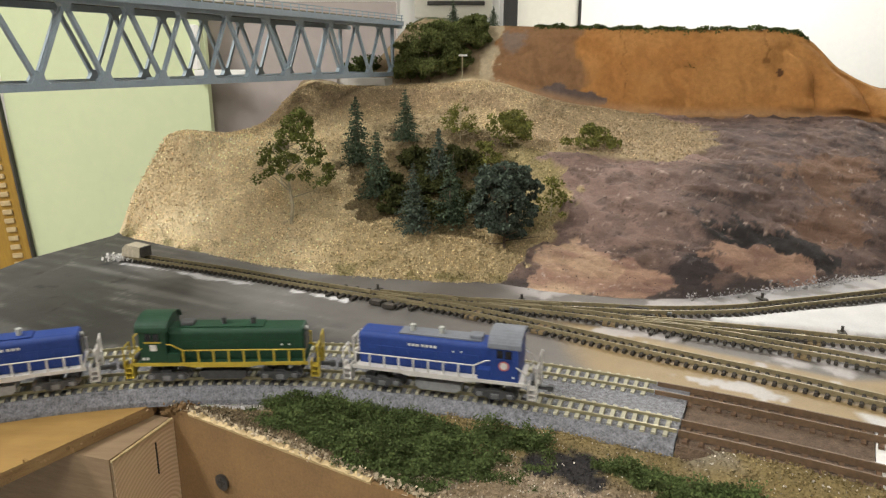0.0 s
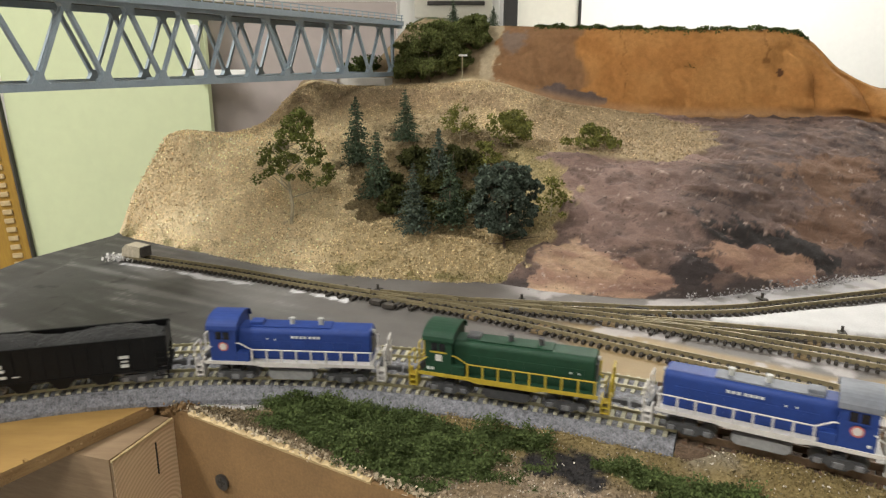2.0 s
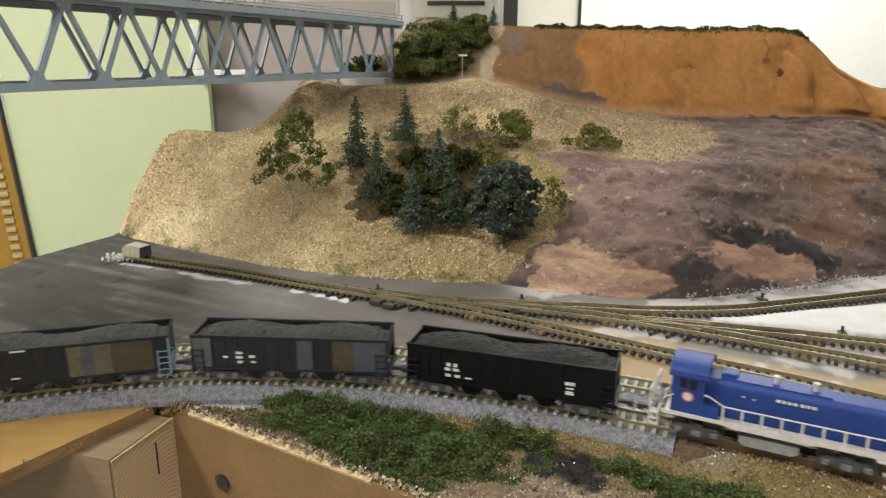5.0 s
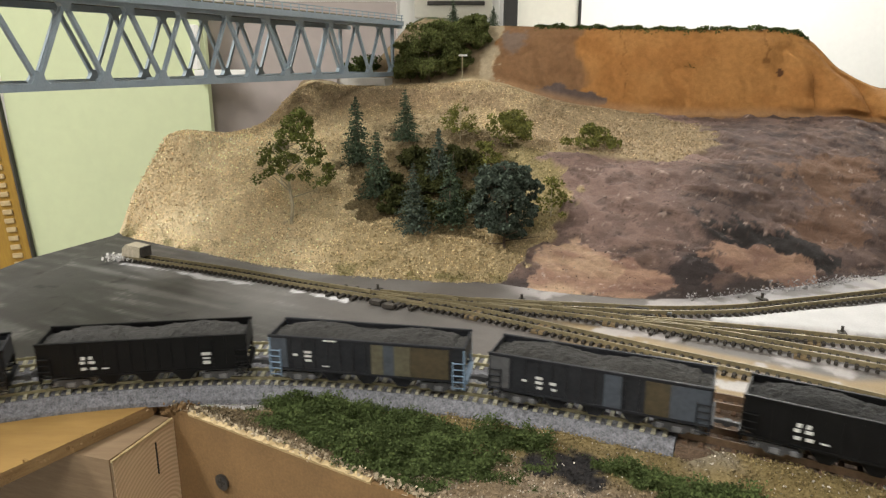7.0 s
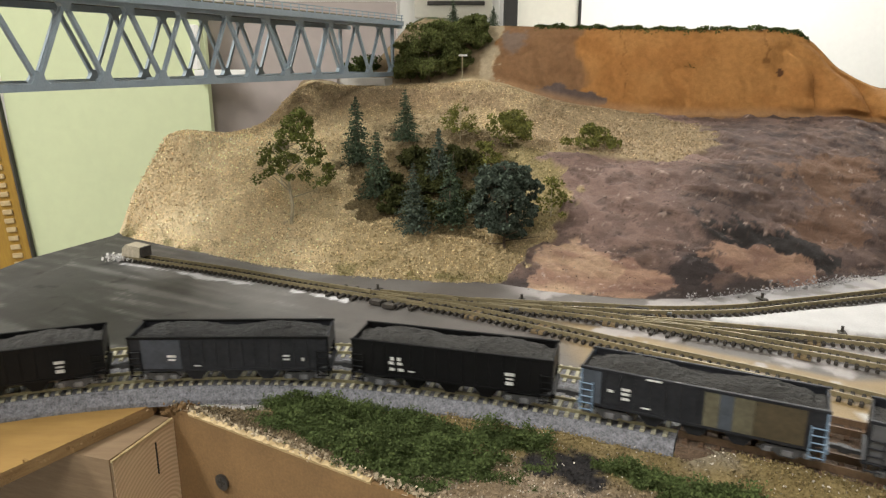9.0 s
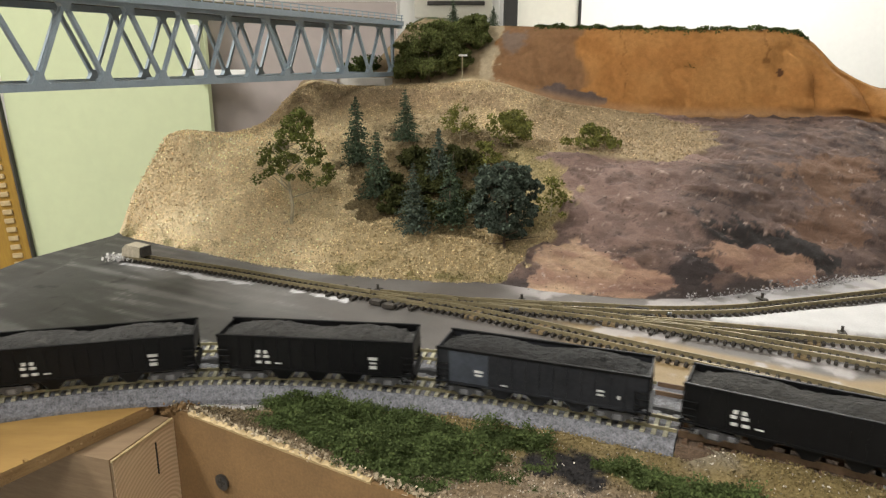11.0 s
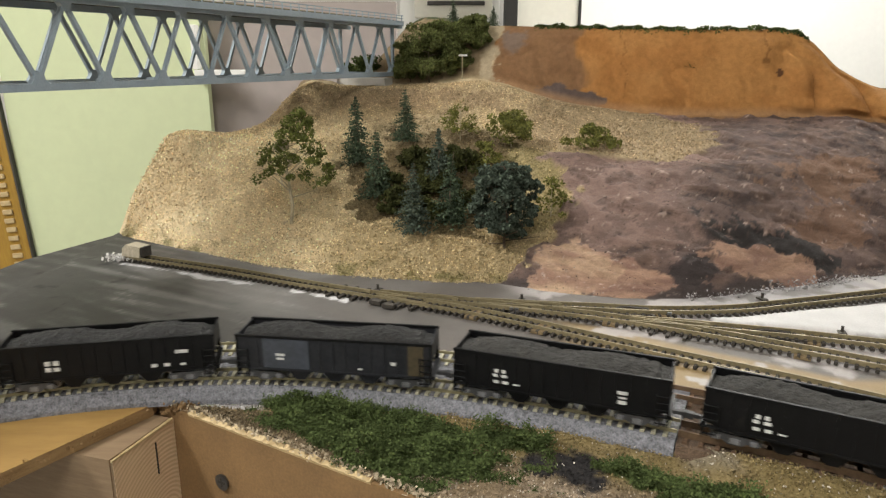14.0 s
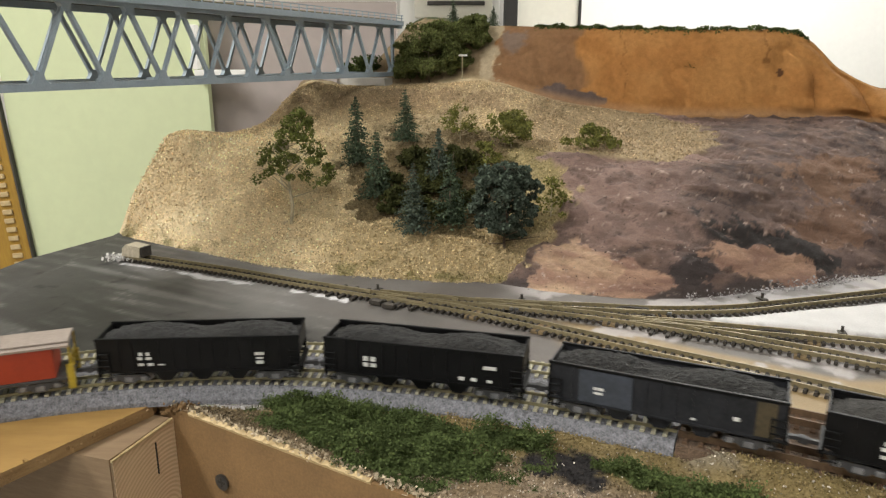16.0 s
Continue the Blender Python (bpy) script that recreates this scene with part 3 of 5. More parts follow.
    def beside(self, d):
        h = np.arctan2(np.gradient(self.y), np.gradient(self.x))
        return Line(self.x - np.sin(h) * d, self.y + np.cos(h) * d)


def curve_line(points):
    """A smooth line through a few places."""
    p = [Vector((*q, 0)) for q in points]
    p = [p[0] * 2 - p[1]] + p + [p[-1] * 2 - p[-2]]
    out = []
    for i in range(1, len(p) - 2):
        for f in np.linspace(0, 1, 40, endpoint=False):
            a, b, c, d = p[i - 1:i + 3]
            out.append(0.5 * (2 * b + (c - a) * f + (2 * a - 5 * b + 4 * c - d) * f ** 2 + (3 * b - a - 3 * c + d) * f ** 3))
    out.append(p[-2])
    return Line([q.x for q in out], [q.y for q in out])


def near_rail():
    """The near rail of the outer main line: a gentle curve, straight at both ends."""
    k, x0, x1 = (1.2451, -1.268, -0.2735, 0.2968), -0.20, 0.17
    x = np.linspace(-1.9, 1.5, 3401)
    dk = np.polyder(k)
    y = np.polyval(k, np.clip(x, x0, x1))
    y += np.minimum(x - x0, 0) * np.polyval(dk, x0) + np.maximum(x - x1, 0) * np.polyval(dk, x1)
    return Line(x, y)


GAUGE = 0.009
RAIL_TOP = 0.0092
CANT = 2.5
MAIN = near_rail().beside(GAUGE / 2)
MAIN = Line(MAIN.x, MAIN.y, zero_x=0.0)
MAIN_FAR = MAIN.beside(0.033)
MAIN_FAR = Line(MAIN_FAR.x, MAIN_FAR.y, zero_x=0.0)


def sweep(line, s0, s1, section, n):
    """A closed (across, up) section drawn along a line."""
    bm = bmesh.new()
    rings = []
    for s in np.linspace(s0, s1, n):
        x, y, h = line.at(s)
        rings.append([bm.verts.new((x - math.sin(h) * a, y + math.cos(h) * a, z)) for a, z in section])
    m = len(section)
    for r, q in zip(rings, rings[1:]):
        for i in range(m):
            j = (i + 1) % m
            bm.faces.new((r[i], r[j], q[j], q[i]))
    bm.faces.new(rings[0][::-1])
    bm.faces.new(rings[-1])
    return bm


def rail_section(a, z0, z1, cant=0.0):
    t = math.tan(radians(cant))
    w = 0.0004
    return [(a - w, z0 + a * t), (a + w, z0 + a * t), (a + w, z1 + a * t), (a - w, z1 + a * t)]


def tie_mesh(name, length, width, height, mat):
    bm = bmesh.new()
    box(bm, -width / 2, width / 2, -length / 2, length / 2, 0, height)
    for v in bm.verts:
        if v.co.z > height / 2:
            v.co.x *= 0.8
    return to_mesh(name, bm, mat)


def track(line, s0, s1, z, name, label, ties, spacing, rail_mat, cant=0.0, group="tracks", skip=()):
    """Two rails on ties; z: the underside of the ties."""
    ob = thing(name, label, "track", group=group)
    top = z + 0.0036 if z < 0.003 else RAIL_TOP
    n = max(8, int((s1 - s0) / 0.006))
    for a in (-GAUGE / 2, GAUGE / 2):
        part("rail", sweep(line, s0, s1, rail_section(a, z + 0.0010, top, cant), n), rail_mat, ob)
    s = s0 + spacing / 2
    while s < s1:
        x, y, h = line.at(s)
        if not any(a < s < b for a, b in skip):
            part("tie", ties, None, ob, at=pose(x, y, z) @ Matrix.Rotation(h + random.uniform(-0.02, 0.02), 4, "Z") @ Matrix.Rotation(radians(cant), 4, "X"))
        s += spacing
    return ob


# ---- layout board, yard tracks, main line ----
def layout_board():
    # painted top of the yard, one sheet with a thickness
    nx, ny = 800, 250
    X, T = np.meshgrid(np.linspace(-0.9, 0.80, nx), np.linspace(0, 1, ny), indexing="ij")
    x = X.ravel()
    front = np.interp(x, MAIN.x, MAIN.y) - np.where(x < -0.125, 0.0115, 0.008)
    back = np.where(x < -0.32, 0.50 + 0.0 * x, 0.95)
    back = np.where(x < -0.345, front + 0.05, np.interp(x, (-0.345, -0.334, -0.300, -0.295), (0.47, 0.545, 0.625, 0.95)))
    y = front + (back - front) * T.ravel()
    p = np.c_[x, y, np.zeros(len(x))]
    n1 = smooth_noise(p, 16, 4, 2.0)
    n2 = smooth_noise(p, 70, 3, 7.0)
    rot = np.c_[(0.88 * x - 0.47 * y) * 0.5, (0.47 * x + 0.88 * y) * 5.0 + 0.01 * n1, np.zeros(len(x))]
    brush = smooth_noise(rot, 22, 3, 3.0)
    p[:, 2] += (0.0006 * n1 + 0.0002 * brush) * step(x, -0.29, -0.27)
    c = np.tile(np.array((0.055, 0.0525, 0.049)), (len(x), 1))
    c = mix(c, (0.15, 0.145, 0.138), step(brush + 0.35 * n1, 0.05, 0.5) * 0.7)
    c = mix(c, (0.30, 0.29, 0.28), (1 - step(np.abs(brush - 0.32), 0.01, 0.05)) * step(n1, -0.1, 0.3) * 0.6)
    c = mix(c, (0.014, 0.013, 0.013), step(n2 - 0.2 * n1, 0.62, 0.68) * 0.8)
    # the board's glossy sheen behind the train, painted as a paler grey
    c = mix(c, (0.22, 0.21, 0.20), step(x + 0.3 * (y - 0.45) + 0.05 * n1 + 0.03 * brush, -0.24, -0.12) * step(y, 0.37, 0.47) * 0.8)
    c = mix(c, (0.125, 0.115, 0.106), step(x + 0.35 * (y - 0.4) + 0.03 * n1, -0.075, -0.05))
    c = mix(c, (0.135, 0.120, 0.110), step(x + 0.03 * n1, -0.02, 0.02) * 0.8)
    along = y - np.interp(x, (-0.25, -0.10, 0.03, 0.125, 0.202), (0.545, 0.476, 0.411, 0.349, 0.298))
    ochre = step(x + 0.2 * along + 0.01 * n1, 0.055, 0.085)
    c = mix(c, (0.28, 0.20, 0.10), ochre * (1 - step(along, 0.022, 0.032)))
    c = mix(c, (0.42, 0.385, 0.375), step(n1 + 0.3 * n2, 0.05, 0.2) * ochre * step(along, 0.006, 0.012) * 0.8)
    c = mix(c, (0.44, 0.41, 0.39), ochre * (1 - step(np.abs((x - 0.125) * 0.5 + (y - 0.325)) + 0.012 * n2, 0.004, 0.006)) * (1 - step(np.abs(x - 0.14), 0.02, 0.026)))
    # plaster smeared along the edge of the siding and in the yard's far corner
    smear = (1 - step(np.abs(along + 0.0115) + 0.004 * n2 + 0.003 * n1, 0.0030, 0.0040)) * (x > -0.252) * ((x < -0.135) | ((x > -0.105) & (x < -0.062)))
    c = mix(c, (0.66, 0.65, 0.66), smear)
    white = (x > 0.165) * step(y - np.interp(x, (0.165, 0.2, 0.25), (0.402, 0.394, 0.380)) + 0.004 * n2, 0, 0.004) * (1 - step(y - np.interp(x, (0.165, 0.184, 0.225, 0.295), (0.41, 0.410, 0.421, 0.438)), 0, 0.003))
    c = mix(c, (0.56, 0.55, 0.545), white)
    p[:, 2] += 0.002 * white
    c = mix(c, (0.26, 0.245, 0.245), step(x, 0.14, 0.17) * step(y, 0.43, 0.44) * step(n2, -0.2, 0.1))
    c = mix(c, (0.50, 0.485, 0.47), step(x, 0.185, 0.19) * (1 - step(along, -0.018, -0.014)))
    ob = new("layout_board", sheet("layout_board", p, grid_faces(nx, ny), BOARD, np.clip(c, 0.01, 1)))
    tagged(ob, "grey painted layout board with plaster smears and brush strokes", "layout board", kind="structure")
    bm = bmesh.new()
    box(bm, -0.288, 0.8, 0.40, 0.94, -0.020, -0.004)
    box(bm, -1.6, -0.345, -0.20, 0.30, -0.020, -0.0065)
    rest = sweep(MAIN, 0.43, 1.45, [(-0.02, -0.02), (-0.02, -0.003), (0.05, -0.003), (0.05, -0.02)], 40)
    solid("right_carcass", rest, PLY_EDGE, "plywood carcass under the outgoing tracks", "carcass", "structure")
    solid("board_underside", bm, PLY_EDGE, "plywood carcass under the layout", "carcass", "structure")


layout_board()


def main_line():
    end = 0.1045
    across = [(-0.0134, -0.0010), (-0.0130, 0.0012), (-0.0090, 0.0066), (0.0415, 0.0072), (0.048, 0.004), (0.0485, -0.0005)]
    for a, b in ((-1.55, -0.0555), (-0.0553, end)):
        bm = sweep(MAIN, a, b, across, max(10, int((b - a) / 0.005)))
        solid("roadbed", bm, ROADBED, "grey speckled moulded roadbed of the double track", "roadbed", group="roadbed sections")
    pale = tie_mesh("tie", 0.0165, 0.0021, 0.0012, TIE_PALE)
    brown = tie_mesh("tie", 0.0165, 0.0022, 0.0012, TIE_BROWN)
    pitch = 0.0046
    for line in (MAIN, MAIN_FAR):
        track(line, -0.33, end, 0.0068, "main_track", "olive rails on pale concrete-look ties over grey roadbed", pale, pitch, RAIL_OLIVE, CANT)
        track(line, -1.55, -0.332, 0.0068, "main_track", "olive rails on pale concrete-look ties over grey roadbed", pale, 0.02, RAIL_OLIVE, CANT)
        track(line, end + 0.0005, 0.45, 0.0052, "weathered_track", "brown weathered rails and ties in brown ballast", brown, 0.0062, RAIL_BROWN, CANT * 0.5)
        track(line, 0.451, 1.45, 0.0052, "weathered_track", "brown weathered rails and ties in brown ballast", brown, 0.03, RAIL_BROWN, CANT * 0.5)
    bm = sweep(MAIN, end + 0.0004, 0.175, [(-0.013, -0.002), (-0.0105, 0.0052), (0.043, 0.0054), (0.045, -0.002)], 20)
    solid("ballast_bed", bm, BROWN_BALLAST, "brown gritty ballast between weathered tracks", "ballast", "structure")
    bm = sweep(MAIN, 0.1754, 1.45, [(-0.013, -0.002), (-0.0105, 0.0050), (0.043, 0.0050), (0.045, -0.002)], 60)
    solid("plaster_bed", bm, PLASTER, "rough white plaster under the weathered tracks", "plaster bed", "structure")


main_line()


def yard():
    dark = tie_mesh("tie", 0.0160, 0.0019, 0.0018, TIE_DARK)
    a = curve_line([(-0.250, 0.546), (-0.162, 0.507), (-0.101, 0.476), (-0.031, 0.443), (0.030, 0.411), (0.085, 0.375), (0.125, 0.349), (0.171, 0.320), (0.202, 0.298), (0.30, 0.232), (0.55, 0.06)])
    b = curve_line([(-0.055, 0.4545), (0.006, 0.438), (0.092, 0.409), (0.151, 0.381), (0.202, 0.352), (0.225, 0.338), (0.40, 0.23), (0.60, 0.10)])
    c = curve_line([(0.020, 0.435), (0.060, 0.4285), (0.096, 0.424), (0.136, 0.4185), (0.184, 0.421), (0.225, 0.432), (0.295, 0.452), (0.45, 0.50)])
    d = curve_line([(0.112, 0.401), (0.140, 0.3945), (0.171, 0.386), (0.200, 0.378), (0.243, 0.363), (0.40, 0.31), (0.6, 0.24)])
    label = "bronze rails on dark plastic ties"
    track(a, 0.0, a.s[-1], 0.0006, "siding_track", label + ", ending at a bumper", dark, 0.0047, RAIL)
    track(b, 0.012, b.s[-1], 0.0010, "yard_track", label + ", leaving a turnout", dark, 0.0047, RAIL, skip=((0, 0.06),))
    track(c, 0.0, c.s[-1], 0.0010, "yard_track", label + ", curving past the rock foot", dark, 0.0047, RAIL)
    track(d, 0.0, d.s[-1], 0.0014, "yard_track", label + ", leaving a turnout", dark, 0.0047, RAIL, skip=((0, 0.045),))
    # turnout details
    for x, y, h in ((-0.045, 0.466, -0.45), (0.052, 0.444, -0.2), (0.2325, 0.3865, -0.3), (0.212, 0.4465, 0.3)):
        sw = thing("switch_stand", "small black switch stand beside the yard track", "switch stand", pose(x, y, 0.0005) @ Matrix.Rotation(h, 4, "Z"), "switch stands")
        bm = bmesh.new()
        box(bm, -0.0022, 0.0022, -0.0035, 0.0035, 0, 0.0012, bevel=0.0002)
        part("base", bm, TIE_DARK, sw)
        bm = bmesh.new()
        rod(bm, (0, 0, 0.001), (0, 0, 0.0045), 0.0009)
        part("lever", bm, TIE_DARK, sw)
    for line, s in ((a, 0.30), (a, 0.345), (b, 0.165), (c, 0.118), (b, 0.27), (d, 0.10)):
        x, y, h = line.at(s)
        bm = bmesh.new()
        box(bm, -0.0042, 0.0042, -0.0080, 0.0080, 0.0, 0.0022, bevel=0.0005)
        solid("cork_pad", bm, CORK, "pale cork filler between the rails", "track filler", group="cork fillers", at=pose(x, y, 0) @ Matrix.Rotation(h, 4, "Z"))
    # guard rails, frogs, headblock ties and bright joiners of the turnouts
    for line, s0, inner in ((a, 0.205, 1), (a, 0.250, -1), (b, 0.050, 1), (b, 0.105, -1), (c, 0.040, 1), (c, 0.100, -1), (d, 0.030, 1), (d, 0.080, -1), (b, 0.200, 1), (d, 0.150, -1)):
        x, y, h = line.at(s0)
        turnout = thing("turnout_fittings", "bronze guard rail and dark frog of a yard turnout", "turnout", pose(x, y, 0.0014) @ Matrix.Rotation(h, 4, "Z"), "turnout fittings")
        bm = bmesh.new()
        g = inner * (GAUGE / 2 - 0.0017)
        box(bm, -0.013, 0.013, g - 0.0004, g + 0.0004, 0.0010, 0.0030)
        for e in (-1, 1):
            beam(bm, (e * 0.013, g, 0.0020), (e * 0.0165, g - inner * 0.0013, 0.0020), 0.0008, 0.0020, (0, 1, 0))
        part("guard_rail", bm, RAIL, turnout)
        bm = bmesh.new()
        prism(bm, [(-0.010, 0.0004), (0.010, 0.0004), (0.010, 0.0022), (-0.004, 0.0026), (-0.010, 0.0016)], -g - 0.0011, -g + 0.0011)
        part("frog", bm, TIE_DARK, turnout, "dark frog casting")
        for k in (-0.0094, 0.0, 0.0094):
            bm = bmesh.new()
            box(bm, k - 0.0010, k + 0.0010, -0.0125, 0.0125, -0.0006, 0.0008)
            part("long_tie", bm, TIE_DARK, turnout)
    for x, y, h in ((-0.0374, 0.4497, -0.45), (-0.0284, 0.4421, -0.45)):
        head = thing("headblock", "black plastic throw-bar ties with square ends beside the points", "headblock", pose(x, y, 0.0008) @ Matrix.Rotation(h, 4, "Z"), "headblocks")
        for k in (-0.0028, 0.0028):
            bm = bmesh.new()
            box(bm, k - 0.0011, k + 0.0011, -0.0150, 0.0110, 0.0, 0.0019, bevel=0.0002)
            part("long_tie", bm, TIE_DARK, head)
        bm = bmesh.new()
        box(bm, -0.0042, 0.0042, -0.0165, -0.0120, 0.0, 0.0030, bevel=0.0004)
        part("throw_box", bm, TIE_DARK, head)
    for x, y in ((0.0430, 0.4205), (0.0462, 0.4200), (0.1395, 0.4113)):
        bm = bmesh.new()
        box(bm, -0.0013, 0.0013, -0.0008, 0.0008, 0, 0.0042, bevel=0.0003)
        solid("rail_joiner", bm, WHEEL, "bright metal rail joiner in the yard", "rail joiner", group="rail joiners", at=pose(x, y, 0.0002, 0, 0, -12))
    # bumper at the end of the siding
    x, y, h = a.at(0.008)
    bump = thing("track_bumper", "pale beige block bumper with a dark face at the siding's end", "bumper", pose(x, y, 0.0042) @ Matrix.Rotation(h, 4, "Z"))
    bm = bmesh.new()
    prism(bm, [(-0.011, 0), (0.0075, 0), (0.0085, 0.0085), (-0.006, 0.0095), (-0.010, 0.006)], -0.0055, 0.0055)
    part("block", bm, BEIGE, bump)
    bm = bmesh.new()
    box(bm, 0.0078, 0.0105, -0.0048, 0.0048, 0.0008, 0.0085, bevel=0.0004)
    part("face", bm, TIE_DARK, bump, "dark striking plate")
    rng = np.random.default_rng(8)
    pts = np.c_[rng.normal(x - 0.012, 0.007, 160), rng.normal(y + 0.002, 0.004, 160), rng.uniform(0.0005, 0.004, 160)]
    q, f = leaves(pts, 0.0018, rng)
    lumps = new("plaster_crumbs", sheet("plaster_crumbs", q, f.tolist(), PLASTER, smooth=False))
    tagged(lumps, "white plaster crumbs round the bumper", "rubble", kind="stuff")


yard()


# ---- deck truss bridge ----
def bridge():
    far = Vector((-0.0639, 0.90, 0.1350))
    along = Vector((math.cos(radians(244.77)), math.sin(radians(244.77)), 0))
    side = Vector((-along.y, along.x, 0))
    if side.x > 0:
        side = -side
    panel, height, width = 0.0522, 0.059, 0.075
    ob = thing("truss_bridge", "grey-blue plastic deck truss railway bridge with handrails", "bridge", pose(*far))
    count = 14

    def P(k, w, z):
        return along * (k * panel) + side * w + Vector((0, 0, z))

    def gusset_plate(bm, centre, z_wide, z_narrow, half_wide, half_narrow):
        """A plate with curved flanks that spreads from the diagonals into the chord."""
        rim = []
        for f in (0, 0.15, 0.35, 0.6, 1.0):
            rim.append((half_narrow + (half_wide - half_narrow) * (1 - f) ** 2.2, z_wide + (z_narrow - z_wide) * f))
        outline = [(-h, z) for h, z in rim] + [(h, z) for h, z in rim[::-1]]
        near_, far_ = [[bm.verts.new(centre + along * h + side * d + Vector((0, 0, z))) for h, z in outline] for d in (-0.0023, 0.0023)]
        bm.faces.new(near_)
        bm.faces.new(far_[::-1])
        for i in range(len(outline)):
            j = (i + 1) % len(outline)
            bm.faces.new((near_[i], near_[j], far_[j], far_[i]))

    for w in (0.0, width):
        bm = bmesh.new()
        beam(bm, P(-0.08, w, 0.003), P(-0.08, w, height), 0.0032, 0.0036, side)
        part("end_post", bm, BRIDGE, ob)
        bm = bmesh.new()
        beam(bm, P(-0.1, w, 0.0020), P(count, w, 0.0020), 0.005, 0.0048, side)
        part("bottom_chord", bm, BRIDGE, ob)
        bm = bmesh.new()
        beam(bm, P(-0.5, w, height), P(count, w, height), 0.005, 0.005, side)
        part("top_chord", bm, BRIDGE, ob)
        for k in range(count):
            for a, b in ((k, k + 0.5), (k + 1, k + 0.5)):
                bm = bmesh.new()
                beam(bm, P(a, w, 0.005), P(b, w, height - 0.002), 0.0030, 0.0030 if a == k else 0.0024, side)
                part("diagonal", bm, BRIDGE, ob)
            bm = bmesh.new()
            gusset_plate(bm, P(k, w, 0.0), 0.0015, 0.0115, 0.0105, 0.0030)
            part("gusset", bm, BRIDGE, ob)
            bm = bmesh.new()
            gusset_plate(bm, P(k + 0.5, w, 0.0), height - 0.001, height - 0.0075, 0.0070, 0.0026)
            part("gusset", bm, BRIDGE, ob)
    for k in range(count):
        bm = bmesh.new()
        beam(bm, P(k, 0, 0.003), P(k, width, 0.003), 0.003, 0.003, along)
        part("cross_strut", bm, BRIDGE, ob)
    bm = bmesh.new()
    beam(bm, P(-0.4, width / 2, height + 0.0040), P(count, width / 2, height + 0.0040), width + 0.010, 0.0024, side)
    part("deck", bm, BRIDGE_TIE, ob, "dark underside of the deck")
    for w in (-0.006, width + 0.006):
        bm = bmesh.new()
        beam(bm, P(-0.4, w, height + 0.0030), P(count, w, height + 0.0030), 0.0025, 0.0055, side)
        part("edge_girder", bm, BRIDGE, ob)
        for z in (0.0092, 0.0124):
            bm = bmesh.new()
            beam(bm, P(-0.4, w, height + z), P(count, w, height + z), 0.0009, 0.0009, side)
            part("handrail", bm, BRIDGE, ob)
        for k in range(count * 4):
            bm = bmesh.new()
            beam(bm, P(k / 4 - 0.35, w, height + 0.0050), P(k / 4 - 0.35, w, height + 0.0126), 0.0010, 0.0010, side)
            part("rail_post", bm, BRIDGE, ob)
    for k in range(count * 7):
        bm = bmesh.new()
        beam(bm, P(k / 7 - 0.3, 0.004, height + 0.0063), P(k / 7 - 0.3, width - 0.004, height + 0.0063), 0.003, 0.0022, along)
        part("bridge_tie", bm, BRIDGE_TIE, ob)
    for w in (0.016, 0.025, 0.050, 0.059):
        bm = bmesh.new()
        beam(bm, P(-0.4, w, height + 0.0084), P(count, w, height + 0.0084), 0.0009, 0.002, side)
        part("bridge_rail", bm, RAIL_OLIVE, ob)
    bm = bmesh.new()
    box(bm, -0.035, 0.035, -0.008, 0.012, -0.012, -0.0025, bevel=0.001)
    part("bearing_block", bm, PLASTER, ob, "pale bearing block", at=Matrix.Translation(side * (width / 2)) @ Matrix.Rotation(math.atan2(side.y, side.x), 4, "Z"))


bridge()


# ---- train ----
FIRST = 0.0020
PLACES = (0.0, 0.1059, 0.2092, 0.3150, 0.4187, 0.5235, 0.6288, 0.7346, 0.8398, 0.9454, 1.0500, 1.1551, 1.2616, 1.3640)
TRAIN = []


def truck(parent, x, name="truck"):
    """A two-axle truck: side frames, bolster and four wheels."""
    bm = bmesh.new()
    for y in (-0.0086, 0.0086):
        prism(bm, [(-0.0098, 0.0032), (-0.0075, 0.0052), (0.0075, 0.0052), (0.0098, 0.0032), (0.0085, 0.0018), (0.0045, 0.0026), (0.0025, 0.0010), (-0.0025, 0.0010), (-0.0045, 0.0026), (-0.0085, 0.0018)], y - 0.0007, y + 0.0007)
    box(bm, -0.0022, 0.0022, -0.0084, 0.0084, 0.0030, 0.0062)
    ob = part(name, bm, TRUCK, parent, at=pose(x, 0, 0))
    for y in (-0.0086, 0.0086):
        for k in (-0.0068, 0.0, 0.0068):
            bm = bmesh.new()
            if k:
                box(bm, k - 0.0013, k + 0.0013, y - 0.0012, y + 0.0012, 0.0022, 0.0044, bevel=0.0003)
            else:
                box(bm, k - 0.0018, k + 0.0018, y - 0.0010, y + 0.0010, 0.0014, 0.0040, bevel=0.0004)
            part("axle_box" if k else "spring_pack", bm, AXLE, ob)
    for k in (-0.0068, 0.0068):
        bm = bmesh.new()
        for y in (-0.0045, 0.0045):
            rod(bm, (k, y - 0.0008, 0.0030), (k, y + 0.0008, 0.0030), 0.0030, 16)
            rod(bm, (k, y * 0.86 - 0.0002, 0.0030), (k, y * 0.86 + 0.0002, 0.0030), 0.0033, 16)
        rod(bm, (k, -0.0045, 0.0030), (k, 0.0045, 0.0030), 0.0006, 8)
        part("wheelset", bm, WHEEL, ob)
    return ob


def coupler(parent, x, d):
    bm = bmesh.new()
    box(bm, min(x, x + d * 0.005), max(x, x + d * 0.005), -0.0009, 0.0009, 0.0042, 0.0058, bevel=0.0002)
    box(bm, min(x + d * 0.0045, x + d * 0.0072), max(x + d * 0.0045, x + d * 0.0072), -0.0016, 0.0012, 0.0036, 0.0062, bevel=0.0004)
